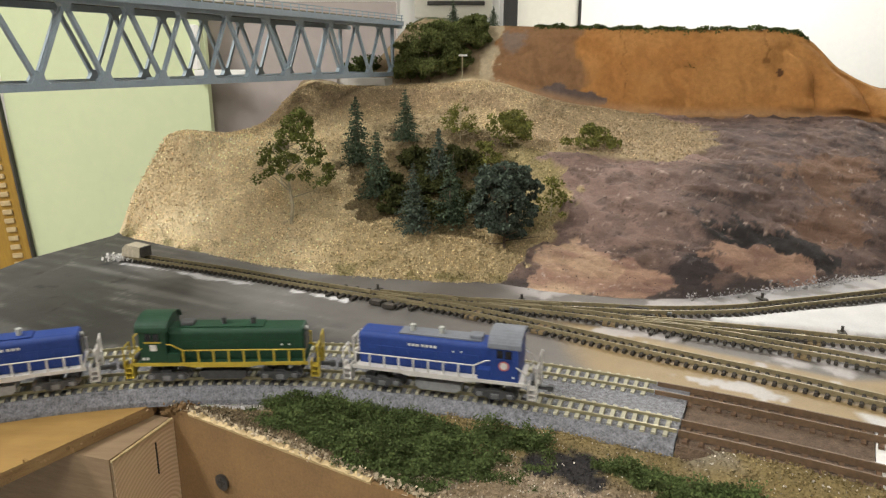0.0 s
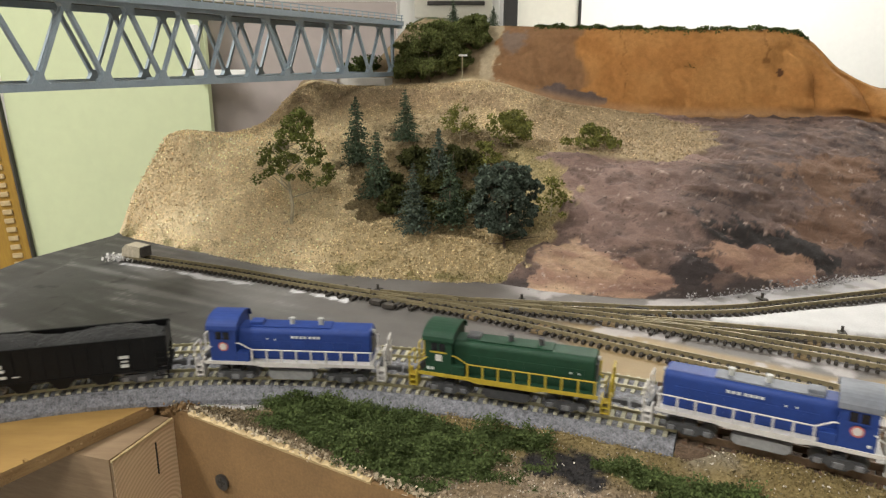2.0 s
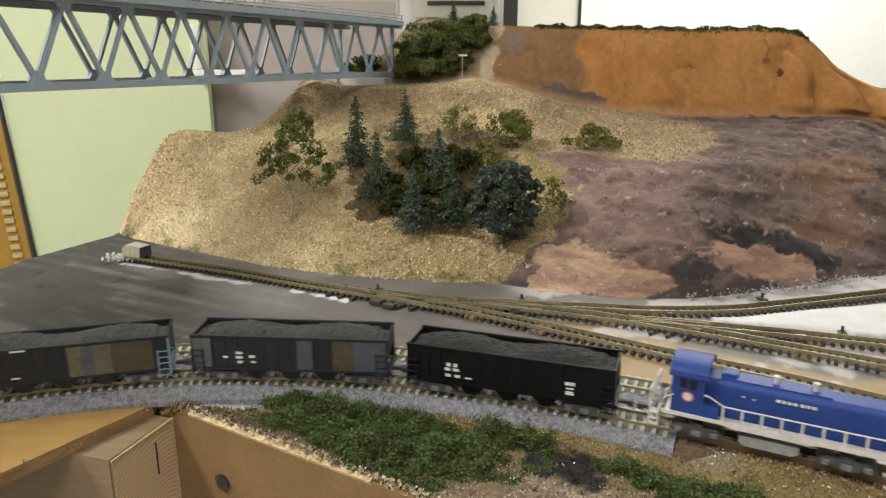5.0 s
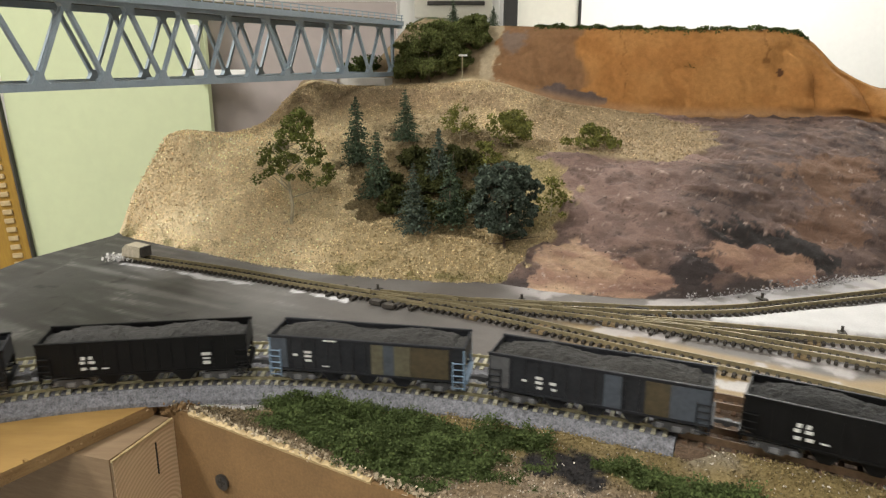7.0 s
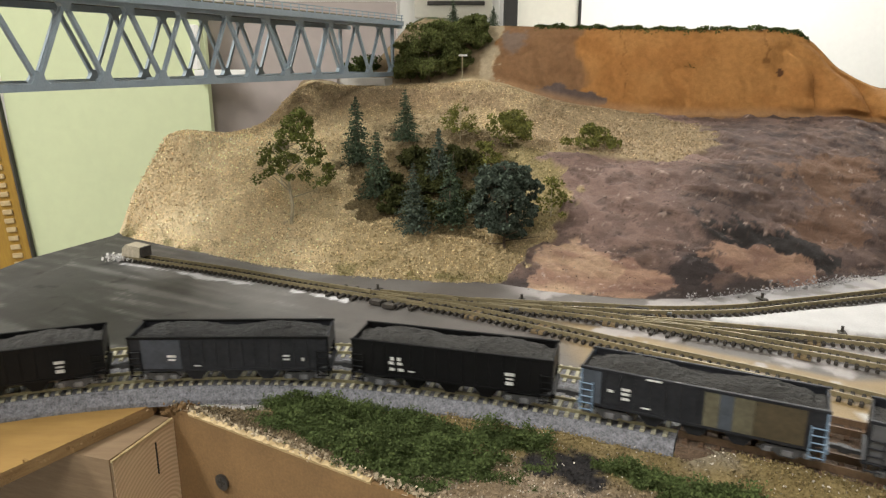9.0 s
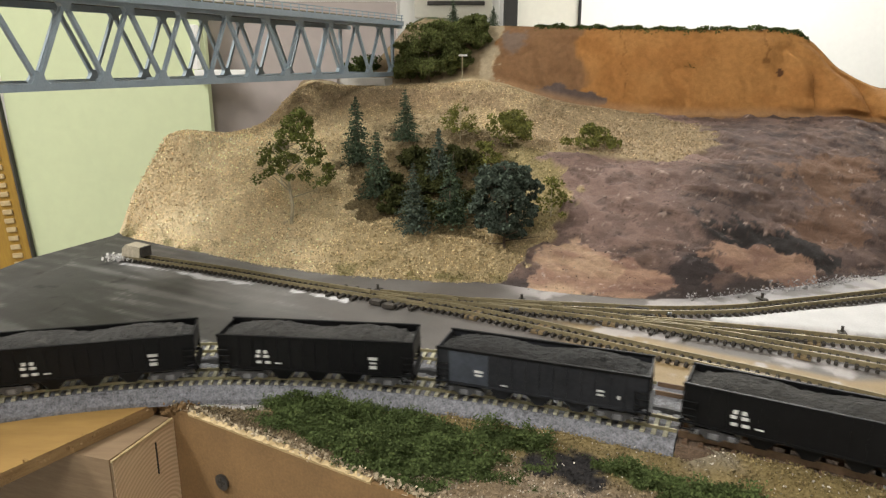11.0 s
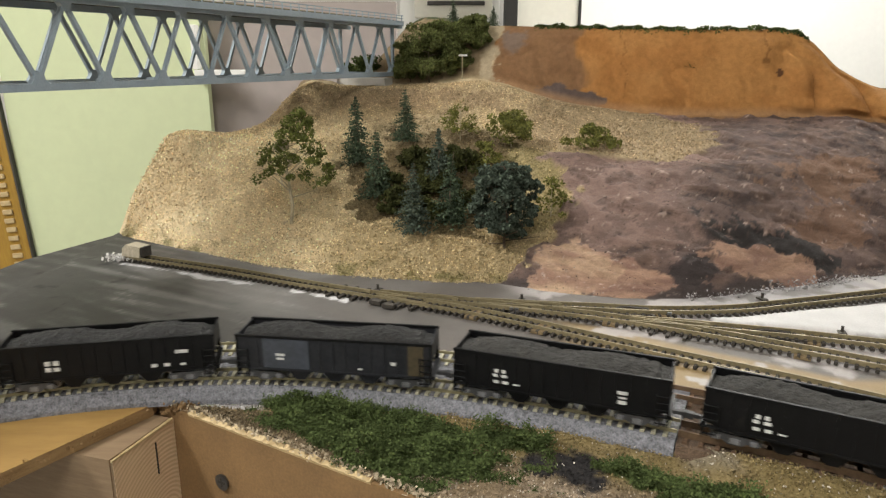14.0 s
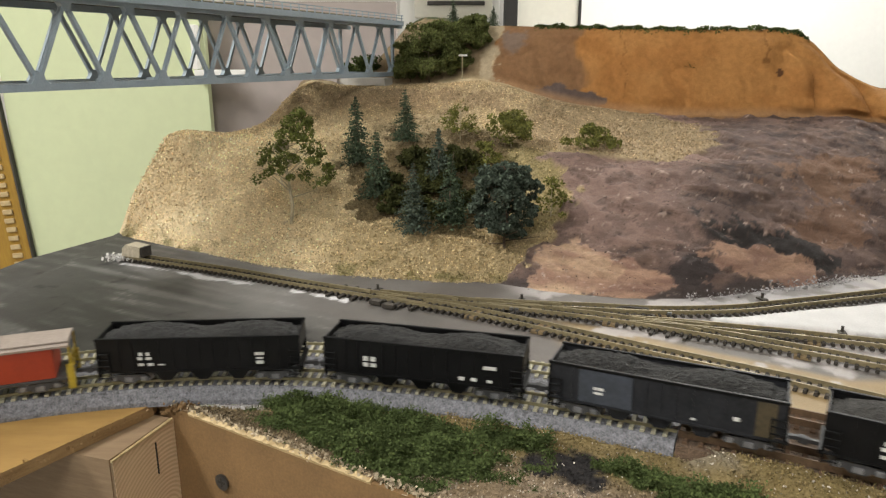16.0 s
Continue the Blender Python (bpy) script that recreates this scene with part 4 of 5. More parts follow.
    part("coupler", bm, TRUCK, parent, "black knuckle coupler")


def bars(parent, spots, y, mat, name="lettering"):
    """Small unreadable painted marks: (x, z, width, height) on the side y."""
    for x, z, w, h in spots:
        bm = bmesh.new()
        box(bm, x - w / 2, x + w / 2, y - 0.0001, y + 0.0001, z - h / 2, z + h / 2)
        part(name, bm, mat, parent)


def switcher(label, paint, trim, roof, cab_roof, lettering, marks, number, logo, stack_mat):
    """End-cab switcher with its cab at -x and the hood towards +x; the rail top is z = 0."""
    ob = thing("locomotive", label, "locomotive", group="locomotives")
    L = 0.0418
    # frame and walkway
    bm = bmesh.new()
    box(bm, -L + 0.003, L - 0.003, -0.0098, 0.0098, 0.0074, 0.0088, bevel=0.0003)
    part("walkway", bm, paint if paint is GREEN else trim, ob)
    for y in (-0.0102, 0.0102):
        bm = bmesh.new()
        prism(bm, [(-L + 0.002, 0.0092), (L - 0.002, 0.0092), (L - 0.002, 0.0076), (0.017, 0.0076), (0.013, 0.0068), (-0.013, 0.0068), (-0.017, 0.0076), (-L + 0.002, 0.0076)], y - 0.0003, y + 0.0003)
        part("side_sill", bm, trim, ob)
    # hood with rounded shoulders
    round_ = [(0.0038 + 0.0024 * math.cos(math.pi / 2 * k / 6), 0.0222 + 0.0030 * math.sin(math.pi / 2 * k / 6)) for k in range(7)]
    prof = [(-0.0062, 0.0090)] + [(-y, z) for y, z in round_] + round_[::-1] + [(0.0062, 0.0090)]
    bm = bmesh.new()
    x0, x1 = -0.0244, 0.0378
    a = [bm.verts.new((x0, y, z)) for y, z in prof]
    b = [bm.verts.new((x1 - 0.0008, y, z)) for y, z in prof]
    c = [bm.verts.new((x1, y * 0.9, 0.009 + (z - 0.009) * 0.96)) for y, z in prof]
    for r, q in ((a, b), (b, c)):
        for i in range(len(prof)):
            j = (i + 1) % len(prof)
            bm.faces.new((r[i], r[j], q[j], q[i]))
    bm.faces.new(a)
    bm.faces.new(c)
    part("hood", bm, paint, ob)
    bm = bmesh.new()
    prism(bm, [(-0.019, 0.0253), (-0.017, 0.0246), (0.017, 0.0246), (0.019, 0.0253), (0.019, 0.0258), (-0.019, 0.0258)], -0.0040, 0.0040)
    part("hood_roof", bm, roof, ob)
    # battery boxes between the hood and the cab
    for y in (-0.0082, 0.0082):
        bm = bmesh.new()
        box(bm, -0.0242, -0.0185, y - 0.0020, y + 0.0020, 0.0089, 0.0140, bevel=0.0004)
        part("battery_box", bm, paint, ob)
    # doors of the hood, thin raised sheets
    for k in range(8):
        bm = bmesh.new()
        box(bm, -0.0185 + k * 0.0066, -0.0127 + k * 0.0066, -0.00645, 0.00645, 0.0100, 0.0188)
        part("hood_door", bm, paint, ob)
    bm = bmesh.new()
    box(bm, x1 - 0.0001, x1 + 0.0006, -0.0045, 0.0045, 0.0125, 0.0215)
    part("radiator_grille", bm, TRUCK, ob)
    bm = bmesh.new()
    rod(bm, (x1, 0, 0.0228), (x1 + 0.0012, 0, 0.0228), 0.0011, 12)
    part("headlight", bm, STACK, ob)
    for x in (0.000, 0.0135):
        bm = bmesh.new()
        rod(bm, (x, 0.0, 0.0255), (x, 0.0, 0.0290), 0.0011, 10, 0.0013)
        part("exhaust_pipe", bm, stack_mat, ob, smooth=False)
    bm = bmesh.new()
    box(bm, -0.0195, -0.0135, -0.0028, 0.0028, 0.0250, 0.0274, bevel=0.0006)
    part("bell_housing", bm, TRUCK if paint is GREEN else roof, ob)
    # cab with an arched roof
    eave = 0.0262
    bow = [(-0.0100 * math.cos(math.pi * k / 14), eave + 0.0048 * math.sin(math.pi * k / 14) ** 0.8) for k in range(15)]
    arch = [(-0.0100, 0.0092)] + bow + [(0.0100, 0.0092)]
    bm = bmesh.new()
    a = [bm.verts.new((-0.0366, y, z)) for y, z in arch]
    b = [bm.verts.new((-0.0243, y, z)) for y, z in arch]
    for i in range(len(arch)):
        j = (i + 1) % len(arch)
        bm.faces.new((a[i], a[j], b[j], b[i]))
    bm.faces.new(a)
    bm.faces.new(b)
    cab = part("cab", bm, paint, ob)
    bm = bmesh.new()
    arc2 = arch[1:-1]
    va = [[bm.verts.new((x, y * 1.05, eave + (z - eave) * 1.05 + d)) for y, z in arc2] for x in (-0.0378, -0.0232) for d in (0.0, 0.0006)]
    for r, q in ((va[1], va[3]), (va[0], va[2]), (va[0], va[1]), (va[2], va[3])):
        for i in range(len(arc2) - 1):
            bm.faces.new((r[i], r[i + 1], q[i + 1], q[i]))
    for e in (0, -1):
        bm.faces.new((va[0][e], va[1][e], va[3][e], va[2][e]))
    part("cab_roof", bm, cab_roof, cab)
    for s in (-1, 1):
        for x in (-0.0322, -0.0286):
            bm = bmesh.new()
            box(bm, x - 0.0014, x + 0.0014, min(s * 0.00995, s * 0.01025), max(s * 0.00995, s * 0.01025), 0.0218, 0.0254)
            part("cab_window", bm, GLASS, cab, "dark cab window")
        bm = bmesh.new()
        box(bm, -0.0342, -0.0266, min(s * 0.0100, s * 0.0104), max(s * 0.0100, s * 0.0104), 0.0208, 0.0214)
        part("arm_rest", bm, trim if paint is GREEN else paint, cab)
        if logo == "disc":
            for r, m, d in ((0.0023, RED_MARK, 0.01012), (0.0016, WHITE, 0.01020)):
                bm = bmesh.new()
                rod(bm, (-0.0303, s * (d - 0.0001), 0.0182), (-0.0303, s * d, 0.0182), r, 20)
                part("emblem", bm, m, cab, "round white and red emblem")
        else:
            bars(cab, [(-0.0303, 0.0184, 0.0030, 0.0030)], s * 0.0101, WHITE, "emblem")
        bars(ob, marks, s * 0.00655, lettering)
        bars(cab, number, s * 0.0101, lettering, "number_mark")
        # handrails along the walkway
        y = s * 0.0103
        rail = bmesh.new()
        rod(rail, (-0.0170, y, 0.0156), (L - 0.003, y, 0.0156), 0.00036, 6)
        rod(rail, (-0.0170, y, 0.0156), (-0.0225, y, 0.0190), 0.00036, 6)
        rod(rail, (-0.0225, y, 0.0190), (-0.0242, y, 0.0190), 0.00036, 6)
        part("handrail", rail, trim, ob)
        for k in range(9):
            x = -0.0170 + k * 0.00690
            bm = bmesh.new()
            box(bm, x - 0.0004, x + 0.0004, y - 0.0003, y + 0.0003, 0.0085, 0.0158)
            part("stanchion", bm, trim, ob)
        bm = bmesh.new()
        rod(bm, (-0.0357, y, 0.0168), (-0.0395, y, 0.0140), 0.00035, 6)
        rod(bm, (-0.0395, y, 0.0140), (-0.0405, y, 0.0085), 0.00035, 6)
        part("cab_grab_iron", bm, trim, ob)
    for e in (-1, 1):
        for y in (-0.0078, 0.0078):
            bm = bmesh.new()
            x = e * (L + 0.0010)
            box(bm, x - 0.0020, x - 0.0014, y - 0.0022, y + 0.0022, 0.0010, 0.0090)
            box(bm, x + 0.0014, x + 0.0020, y - 0.0022, y + 0.0022, 0.0010, 0.0090)
            for z in (0.0010, 0.0035, 0.0060):
                box(bm, x - 0.0020, x + 0.0020, y - 0.0020, y + 0.0020, z, z + 0.0006)
            part("step_well", bm, trim, ob, "end step ladder")
            bm = bmesh.new()
            rod(bm, (x + e * 0.0016, y * 1.25, 0.0085), (x + e * 0.0016, y * 1.25, 0.0172), 0.0004, 6)
            rod(bm, (x + e * 0.0016, y * 1.25, 0.0168), (x + e * 0.0016, y * 0.35, 0.0168), 0.0004, 6)
            rod(bm, (x + e * 0.0016, y * 0.35, 0.0168), (x + e * 0.0016, y * 0.35, 0.0085), 0.0004, 6)
            part("end_railing", bm, trim, ob)
        bm = bmesh.new()
        box(bm, min(e * L, e * (L + 0.0012)), max(e * L, e * (L + 0.0012)), -0.0060, 0.0060, 0.0020, 0.0088, bevel=0.0003)
        part("pilot", bm, TRUCK, ob)
        coupler(ob, e * (L + 0.0022), e)
        truck(ob, e * 0.0262)
    bm = bmesh.new()
    prism(bm, [(-0.0105, 0.0058), (-0.0105, 0.0030), (-0.0085, 0.0016), (0.0085, 0.0016), (0.0105, 0.0030), (0.0105, 0.0058)], -0.0085, 0.0085)
    part("fuel_tank", bm, TANK if paint is BLUE else TRUCK, ob)
    # the body sits high on its trucks
    for piece in ob.children:
        if piece.name.split(".")[0] not in ("truck", "coupler", "cab", "fuel_tank"):
            for v in piece.data.vertices:
                v.co.z += float(np.interp(v.co.z, (0.0, 0.0084, 0.0156, 0.0252, 0.031), (0.0018, 0.0018, 0.0016, 0.0005, 0.0003)))
    return ob


RED_MARK = material("faded_red_mark", (0.45, 0.12, 0.10), 0.5)


def coal_mesh(seed, half, wide, mat):
    """A heap of coal with two humps and a dip between them."""
    rng = np.random.default_rng(seed)
    nx, ny = 70, 17
    X, Y = np.meshgrid(np.linspace(-half, half, nx), np.linspace(-wide, wide, ny), indexing="ij")
    x, y = X.ravel(), Y.ravel()
    hump = 0.5 - 0.5 * np.cos(2 * np.pi * (x / half * 0.5 + 0.5) * 2)
    z = 0.0212 + (0.0034 * hump ** 0.7 + 0.0016) * (1 - (np.abs(y) / wide) ** 2.5)
    z = np.where(np.abs(x) > half * 0.9, z - 0.0010, z)
    p = np.c_[x, y, z]
    p[:, 2] += 0.0007 * smooth_noise(p, 260, 3, seed * 3.0) + rng.normal(size=len(x)) * 0.00018
    return sheet("coal_load", p, grid_faces(nx, ny), mat, smooth=False)


def hopper(seed, label, body_mat, end_mat, coal_mat, marks, panels=(), group="coal hoppers"):
    """Open coal hopper: side sheets, sloped ends, bays, end ladders and a coal load."""
    ob = thing("hopper_car", label, "hopper car", group=group)
    L, W, T = 0.0458, 0.0104, 0.0233
    for s in (-1, 1):
        bm = bmesh.new()
        prism(bm, [(-L + 0.008, 0.0072), (L - 0.008, 0.0072), (L, 0.0095), (L, T), (-L, T), (-L, 0.0095)], min(s * W, s * (W - 0.0007)), max(s * W, s * (W - 0.0007)))
        side = part("side_sheet", bm, body_mat, ob)
        bm = bmesh.new()
        box(bm, -L - 0.0003, L + 0.0003, min(s * (W - 0.0010), s * (W + 0.0004)), max(s * (W - 0.0010), s * (W + 0.0004)), T - 0.0006, T + 0.0006, bevel=0.0002)
        part("top_chord", bm, end_mat if end_mat is not STEEL_BLUE else CHAR, ob)
        for k in range(13):
            x = -L + 0.010 + k * (2 * L - 0.020) / 12
            bm = bmesh.new()
            box(bm, x - 0.00035, x + 0.00035, min(s * W, s * (W + 0.00035)), max(s * W, s * (W + 0.00035)), 0.0076, T - 0.0006)
            part("side_rib", bm, body_mat, side)
        bm = bmesh.new()
        box(bm, -L + 0.001, L - 0.001, min(s * (W - 0.001), s * (W + 0.0003)), max(s * (W - 0.001), s * (W + 0.0003)), 0.0068, 0.0078)
        part("side_sill", bm, body_mat, ob)
        bars(side, [(x + 0.0028, z + 0.0014, w_, h_) for x, z, w_, h_ in marks], s * (W + 0.0005), WHITE_MARK)
        for x0, x1, m in panels:
            bm = bmesh.new()
            box(bm, x0, x1, min(s * (W + 0.0001), s * (W + 0.00042)), max(s * (W + 0.0001), s * (W + 0.00042)), 0.0080, T - 0.0008)
            part("side_panel", bm, m, side, "repainted weathered panel")
        for e in (-1, 1):
            x = e * (L - 0.0028)
            bm = bmesh.new()
            for z in (0.0045, 0.0075, 0.0105, 0.0135, 0.0165):
                rod(bm, (x - 0.0026, s * (W + 0.0009), z), (x + 0.0026, s * (W + 0.0009), z), 0.00032, 6)
            for d in (-0.0026, 0.0026):
                rod(bm, (x + d, s * (W + 0.0008), 0.0035), (x + d, s * (W + 0.0008), 0.0172), 0.00032, 6)
            part("ladder", bm, end_mat, ob)
            bm = bmesh.new()
            box(bm, e * L - 0.0009 if e > 0 else -L, L if e > 0 else -L + 0.0009, min(s * (W - 0.001), s * (W + 0.0003)), max(s * (W - 0.001), s * (W + 0.0003)), 0.0050, T)
            part("corner_post", bm, end_mat, ob)
    for e in (-1, 1):
        bm = bmesh.new()
        xs = [e * L, e * (L - 0.0008), e * (L - 0.0135), e * (L - 0.0143)]
        prism(bm, [(xs[0], T), (xs[0], 0.0145), (xs[3], 0.0062), (xs[2], 0.0062 + 0.0009), (xs[1], 0.0150), (xs[1], T)], -W + 0.0007, W - 0.0007)
        part("end_slope_sheet", bm, body_mat, ob)
        bm = bmesh.new()
        box(bm, e * L - 0.0012, e * L + 0.0012, -W + 0.0005, W - 0.0005, 0.0060, 0.0078, bevel=0.0002)
        part("end_sill", bm, end_mat if end_mat is STEEL_BLUE else body_mat, ob)
        coupler(ob, e * L, e)
        truck(ob, e * 0.0335)
    for x in (-0.0165, 0.0, 0.0165):
        bm = bmesh.new()
        prism(bm, [(x - 0.0075, 0.0080), (x + 0.0075, 0.0080), (x + 0.0022, 0.0016), (x - 0.0022, 0.0016)], -W + 0.002, W - 0.002)
        part("hopper_bay", bm, body_mat, ob)
    bm = bmesh.new()
    box(bm, -L + 0.002, L - 0.002, -0.0012, 0.0012, 0.0060, 0.0082)
    part("centre_sill", bm, body_mat, ob)
    part("coal_load", coal_mesh(seed, L - 0.001, W - 0.0008, coal_mat), None, ob, "heaped dusty coal load")
    return ob


WHITE_MARK = material("white_stencil", (0.62, 0.62, 0.60), 0.6, vary=0.35, scale=900, bump=0)


def caboose(label):
    ob = thing("caboose", label, "caboose")
    bm = bmesh.new()
    box(bm, -0.036, 0.036, -0.0095, 0.0095, 0.0070, 0.0215, bevel=0.0004)
    part("body", bm, RED, ob)
    bm = bmesh.new()
    prism(bm, [(-0.0425, 0.0216), (0.0425, 0.0216), (0.0425, 0.0226), (-0.0425, 0.0226)], -0.0105, 0.0105)
    box(bm, -0.0425, 0.0425, -0.0075, 0.0075, 0.0226, 0.0236, bevel=0.0004)
    part("roof", bm, CAB_ROOF, ob, "pale weathered overhanging roof")
    bm = bmesh.new()
    box(bm, -0.0430, 0.0430, -0.0098, 0.0098, 0.0055, 0.0070, bevel=0.0003)
    part("frame_sill", bm, TRUCK, ob)
    bm = bmesh.new()
    box(bm, -0.012, 0.004, -0.0070, 0.0070, 0.0237, 0.0300, bevel=0.0006)
    part("cupola", bm, RED, ob)
    for e in (-1, 1):
        bm = bmesh.new()
        for y in (-0.0088, -0.003, 0.003, 0.0088):
            rod(bm, (e * 0.0425, y, 0.0068), (e * 0.0425, y, 0.0150 if abs(y) < 0.005 else 0.0216), 0.0005, 6)
        for z in (0.0105, 0.0150):
            rod(bm, (e * 0.0425, -0.0088, z), (e * 0.0425, 0.0088, z), 0.0004, 6)
        part("end_railing", bm, YELLOW, ob, "yellow end platform railing")
        for y in (-0.0088, 0.0088):
            bm = bmesh.new()
            box(bm, e * 0.0425 - 0.0018, e * 0.0425 + 0.0012, y - 0.0012, y + 0.0012, 0.0012, 0.0125)
            part("end_step", bm, YELLOW, ob, "yellow end steps")
        coupler(ob, e * 0.0430, e)
        truck(ob, e * 0.029)
    return ob


def build_train():
    blue_marks = [(0.0015 + k * 0.0019 - (0.0 if k < 4 else -0.0006), 0.0212, 0.0013, 0.0013) for k in range(7)] + [(-0.0105, 0.0200, 0.0008, 0.0008), (-0.0068, 0.0197, 0.0008, 0.0008)]
    green_marks = [(0.0275, 0.0165, 0.0012, 0.0009), (0.031, 0.0165, 0.0009, 0.0009)]
    cars = [
        (switcher("blue diesel switcher with grey roof and white railings, leading", BLUE, WHITE, ROOF_GREY, ROOF_GREY, WHITE_MARK, blue_marks, [(-0.0345, 0.0132, 0.0012, 0.0010)], "disc", STACK), 180),
        (switcher("dark green diesel switcher with yellow railings and sills", GREEN, YELLOW, GREEN, GREEN, WHITE_MARK, green_marks, [(-0.0352, 0.0130, 0.0012, 0.0013), (-0.0333, 0.0130, 0.0012, 0.0013)], "square", TRUCK), 0),
        (switcher("blue diesel switcher with blue cab and white railings", BLUE, WHITE, BLUE, BLUE, WHITE_MARK, blue_marks, [], "disc", STACK), 0),
    ]
    std = [(-0.0290, 0.0148, 0.0017, 0.0016), (-0.0258, 0.0148, 0.0017, 0.0016), (-0.0295, 0.0126, 0.0022, 0.0013), (-0.0255, 0.0126, 0.0026, 0.0013), (-0.0292, 0.0096, 0.0024, 0.0013), (-0.0250, 0.0096, 0.0026, 0.0013), (-0.0200, 0.0094, 0.0030, 0.0006),
           (0.0245, 0.0138, 0.0042, 0.0014), (0.0245, 0.0116, 0.0030, 0.0008), (0.0245, 0.0095, 0.0034, 0.0016)]
    two = [(-0.0325, 0.0120, 0.0022, 0.0010), (-0.0260, 0.0142, 0.0030, 0.0012), (-0.0260, 0.0120, 0.0030, 0.0012), (-0.0258, 0.0096, 0.0024, 0.0012), (-0.0200, 0.0125, 0.0028, 0.0012), (-0.0195, 0.0098, 0.0022, 0.0010)]
    three = [(-0.0360, 0.0135, 0.0024, 0.0011), (-0.0298, 0.0152, 0.0034, 0.0011), (-0.0298, 0.0132, 0.0034, 0.0011), (-0.0298, 0.0110, 0.0030, 0.0011), (-0.0215, 0.0087, 0.0034, 0.0006), (-0.0190, 0.0215, 0.0060, 0.0007)]
    five = [(-0.0290, 0.0130, 0.0040, 0.0011), (-0.0290, 0.0112, 0.0034, 0.0009), (-0.0175, 0.0082, 0.0030, 0.0006), (0.0235, 0.0130, 0.0030, 0.0008), (0.0235, 0.0112, 0.0028, 0.0008), (0.0310, 0.0112, 0.0012, 0.0016)]
    nine = [(-0.0285, 0.0138, 0.0024, 0.0022), (-0.0250, 0.0138, 0.0024, 0.0022), (-0.0285, 0.0108, 0.0024, 0.0020), (-0.0250, 0.0108, 0.0026, 0.0018), (0.0285, 0.0152, 0.0056, 0.0016), (0.0160, 0.0090, 0.0026, 0.0016), (0.0215, 0.0090, 0.0026, 0.0016), (0.0285, 0.0088, 0.0024, 0.0012)]
    cars += [(hopper(1, "black coal hopper with white stencils and a full load", BLACK, BLACK, COAL, std), 0),
             (hopper(2, "weathered charcoal hopper with a grey-blue panel", CHAR, CHAR, COAL_GREY, two, [(-L_END, -0.0365, CHAR_LIGHT), (0.0040, 0.0112, HOPPER_BLUE), (0.0205, 0.0300, RUST), (0.0301, L_END, HOPPER_BLUE)]), 0),
             (hopper(3, "faded hopper with ochre patches and blue end ladders", CHAR, STEEL_BLUE, COAL_GREY, three, [(-L_END, -0.0372, HOPPER_BLUE), (0.0030, 0.0085, OCHRE_GREY), (0.0086, 0.0135, HOPPER_BLUE), (0.0136, 0.0210, OCHRE_GREY), (0.0211, 0.0385, RUST)]), 0),
             (hopper(4, "black coal hopper with white stencils and dusty load", BLACK, BLACK, COAL_GREY, std), 0),
             (hopper(5, "charcoal hopper with a slate panel and few stencils", CHAR, BLACK, COAL, five, [(-0.0400, -0.0220, SLATE)]), 0),
             (hopper(6, "black coal hopper with white stencils and dusty load", BLACK, BLACK, COAL_GREY, std), 0),
             (hopper(7, "black coal hopper with white stencils and a full load", BLACK, BLACK, COAL_GREY, std), 0),
             (hopper(8, "charcoal hopper with slate panel and ochre end", CHAR, BLACK, COAL, [(-0.0275, 0.0135, 0.0042, 0.0012), (-0.0275, 0.0115, 0.0036, 0.0010), (0.0255, 0.0120, 0.0024, 0.0016), (0.0100, 0.0085, 0.0020, 0.0008)], [(-0.0330, -0.0110, SLATE), (0.0350, 0.0420, RUST)]), 0),
             (hopper(9, "black coal hopper with boxed white stencils", BLACK, BLACK, COAL, nine), 0),
             (hopper(10, "black coal hopper with white stencils, before the caboose", BLACK, BLACK, COAL, std), 0),
             (caboose("bright red caboose with pale roof and yellow railings"), 0)]
    for i, (car, turn) in enumerate(cars):
        TRAIN.append((car, FIRST - PLACES[i] - (0.002 if i == 0 else 0.0), turn))


L_END = 0.0450
CHAR_LIGHT = material("hopper_mid_grey", (0.085, 0.085, 0.09), 0.6, vary=0.3, scale=120)
OCHRE_GREY = material("grey_ochre_panel", (0.105, 0.095, 0.060), 0.65, vary=0.35, scale=120)
SLATE = material("slate_panel", (0.045, 0.052, 0.068), 0.55, vary=0.3, scale=120)
build_train()


# ---- vegetation on the hill ----
def trunk_mesh(bm, h, r, rng, limbs=0, spread=0.4, base=0.25):
    """A tapered, slightly bent trunk and its limbs; returns the limb tips."""
    pts = [Vector((0, 0, -0.003))]
    for k in range(1, 6):
        pts.append(Vector((rng.normal() * h * 0.02, rng.normal() * h * 0.02, h * k / 5)))
    for i in range(5):
        rod(bm, pts[i], pts[i + 1], r * (1 - i * 0.17), 7, r * (1 - (i + 1) * 0.17))
    tips = [pts[-1]]
    for k in range(limbs):
        f = rng.uniform(base, 0.95)
        p = Vector((0, 0, h * f))
        a = rng.uniform(0, 2 * math.pi)
        d = h * spread * (1.15 - f) * rng.uniform(0.7, 1.2)
        q = p + Vector((math.cos(a) * d, math.sin(a) * d, h * rng.uniform(0.05, 0.22)))
        rod(bm, p, q, r * 0.45, 5, r * 0.15)
        tips.append(q)
        for _ in range(2):
            w = q + Vector((rng.normal(), rng.normal(), rng.normal() * 0.6)) * h * 0.09
            rod(bm, q, w, r * 0.16, 4, r * 0.08)
            tips.append(w)
    return tips


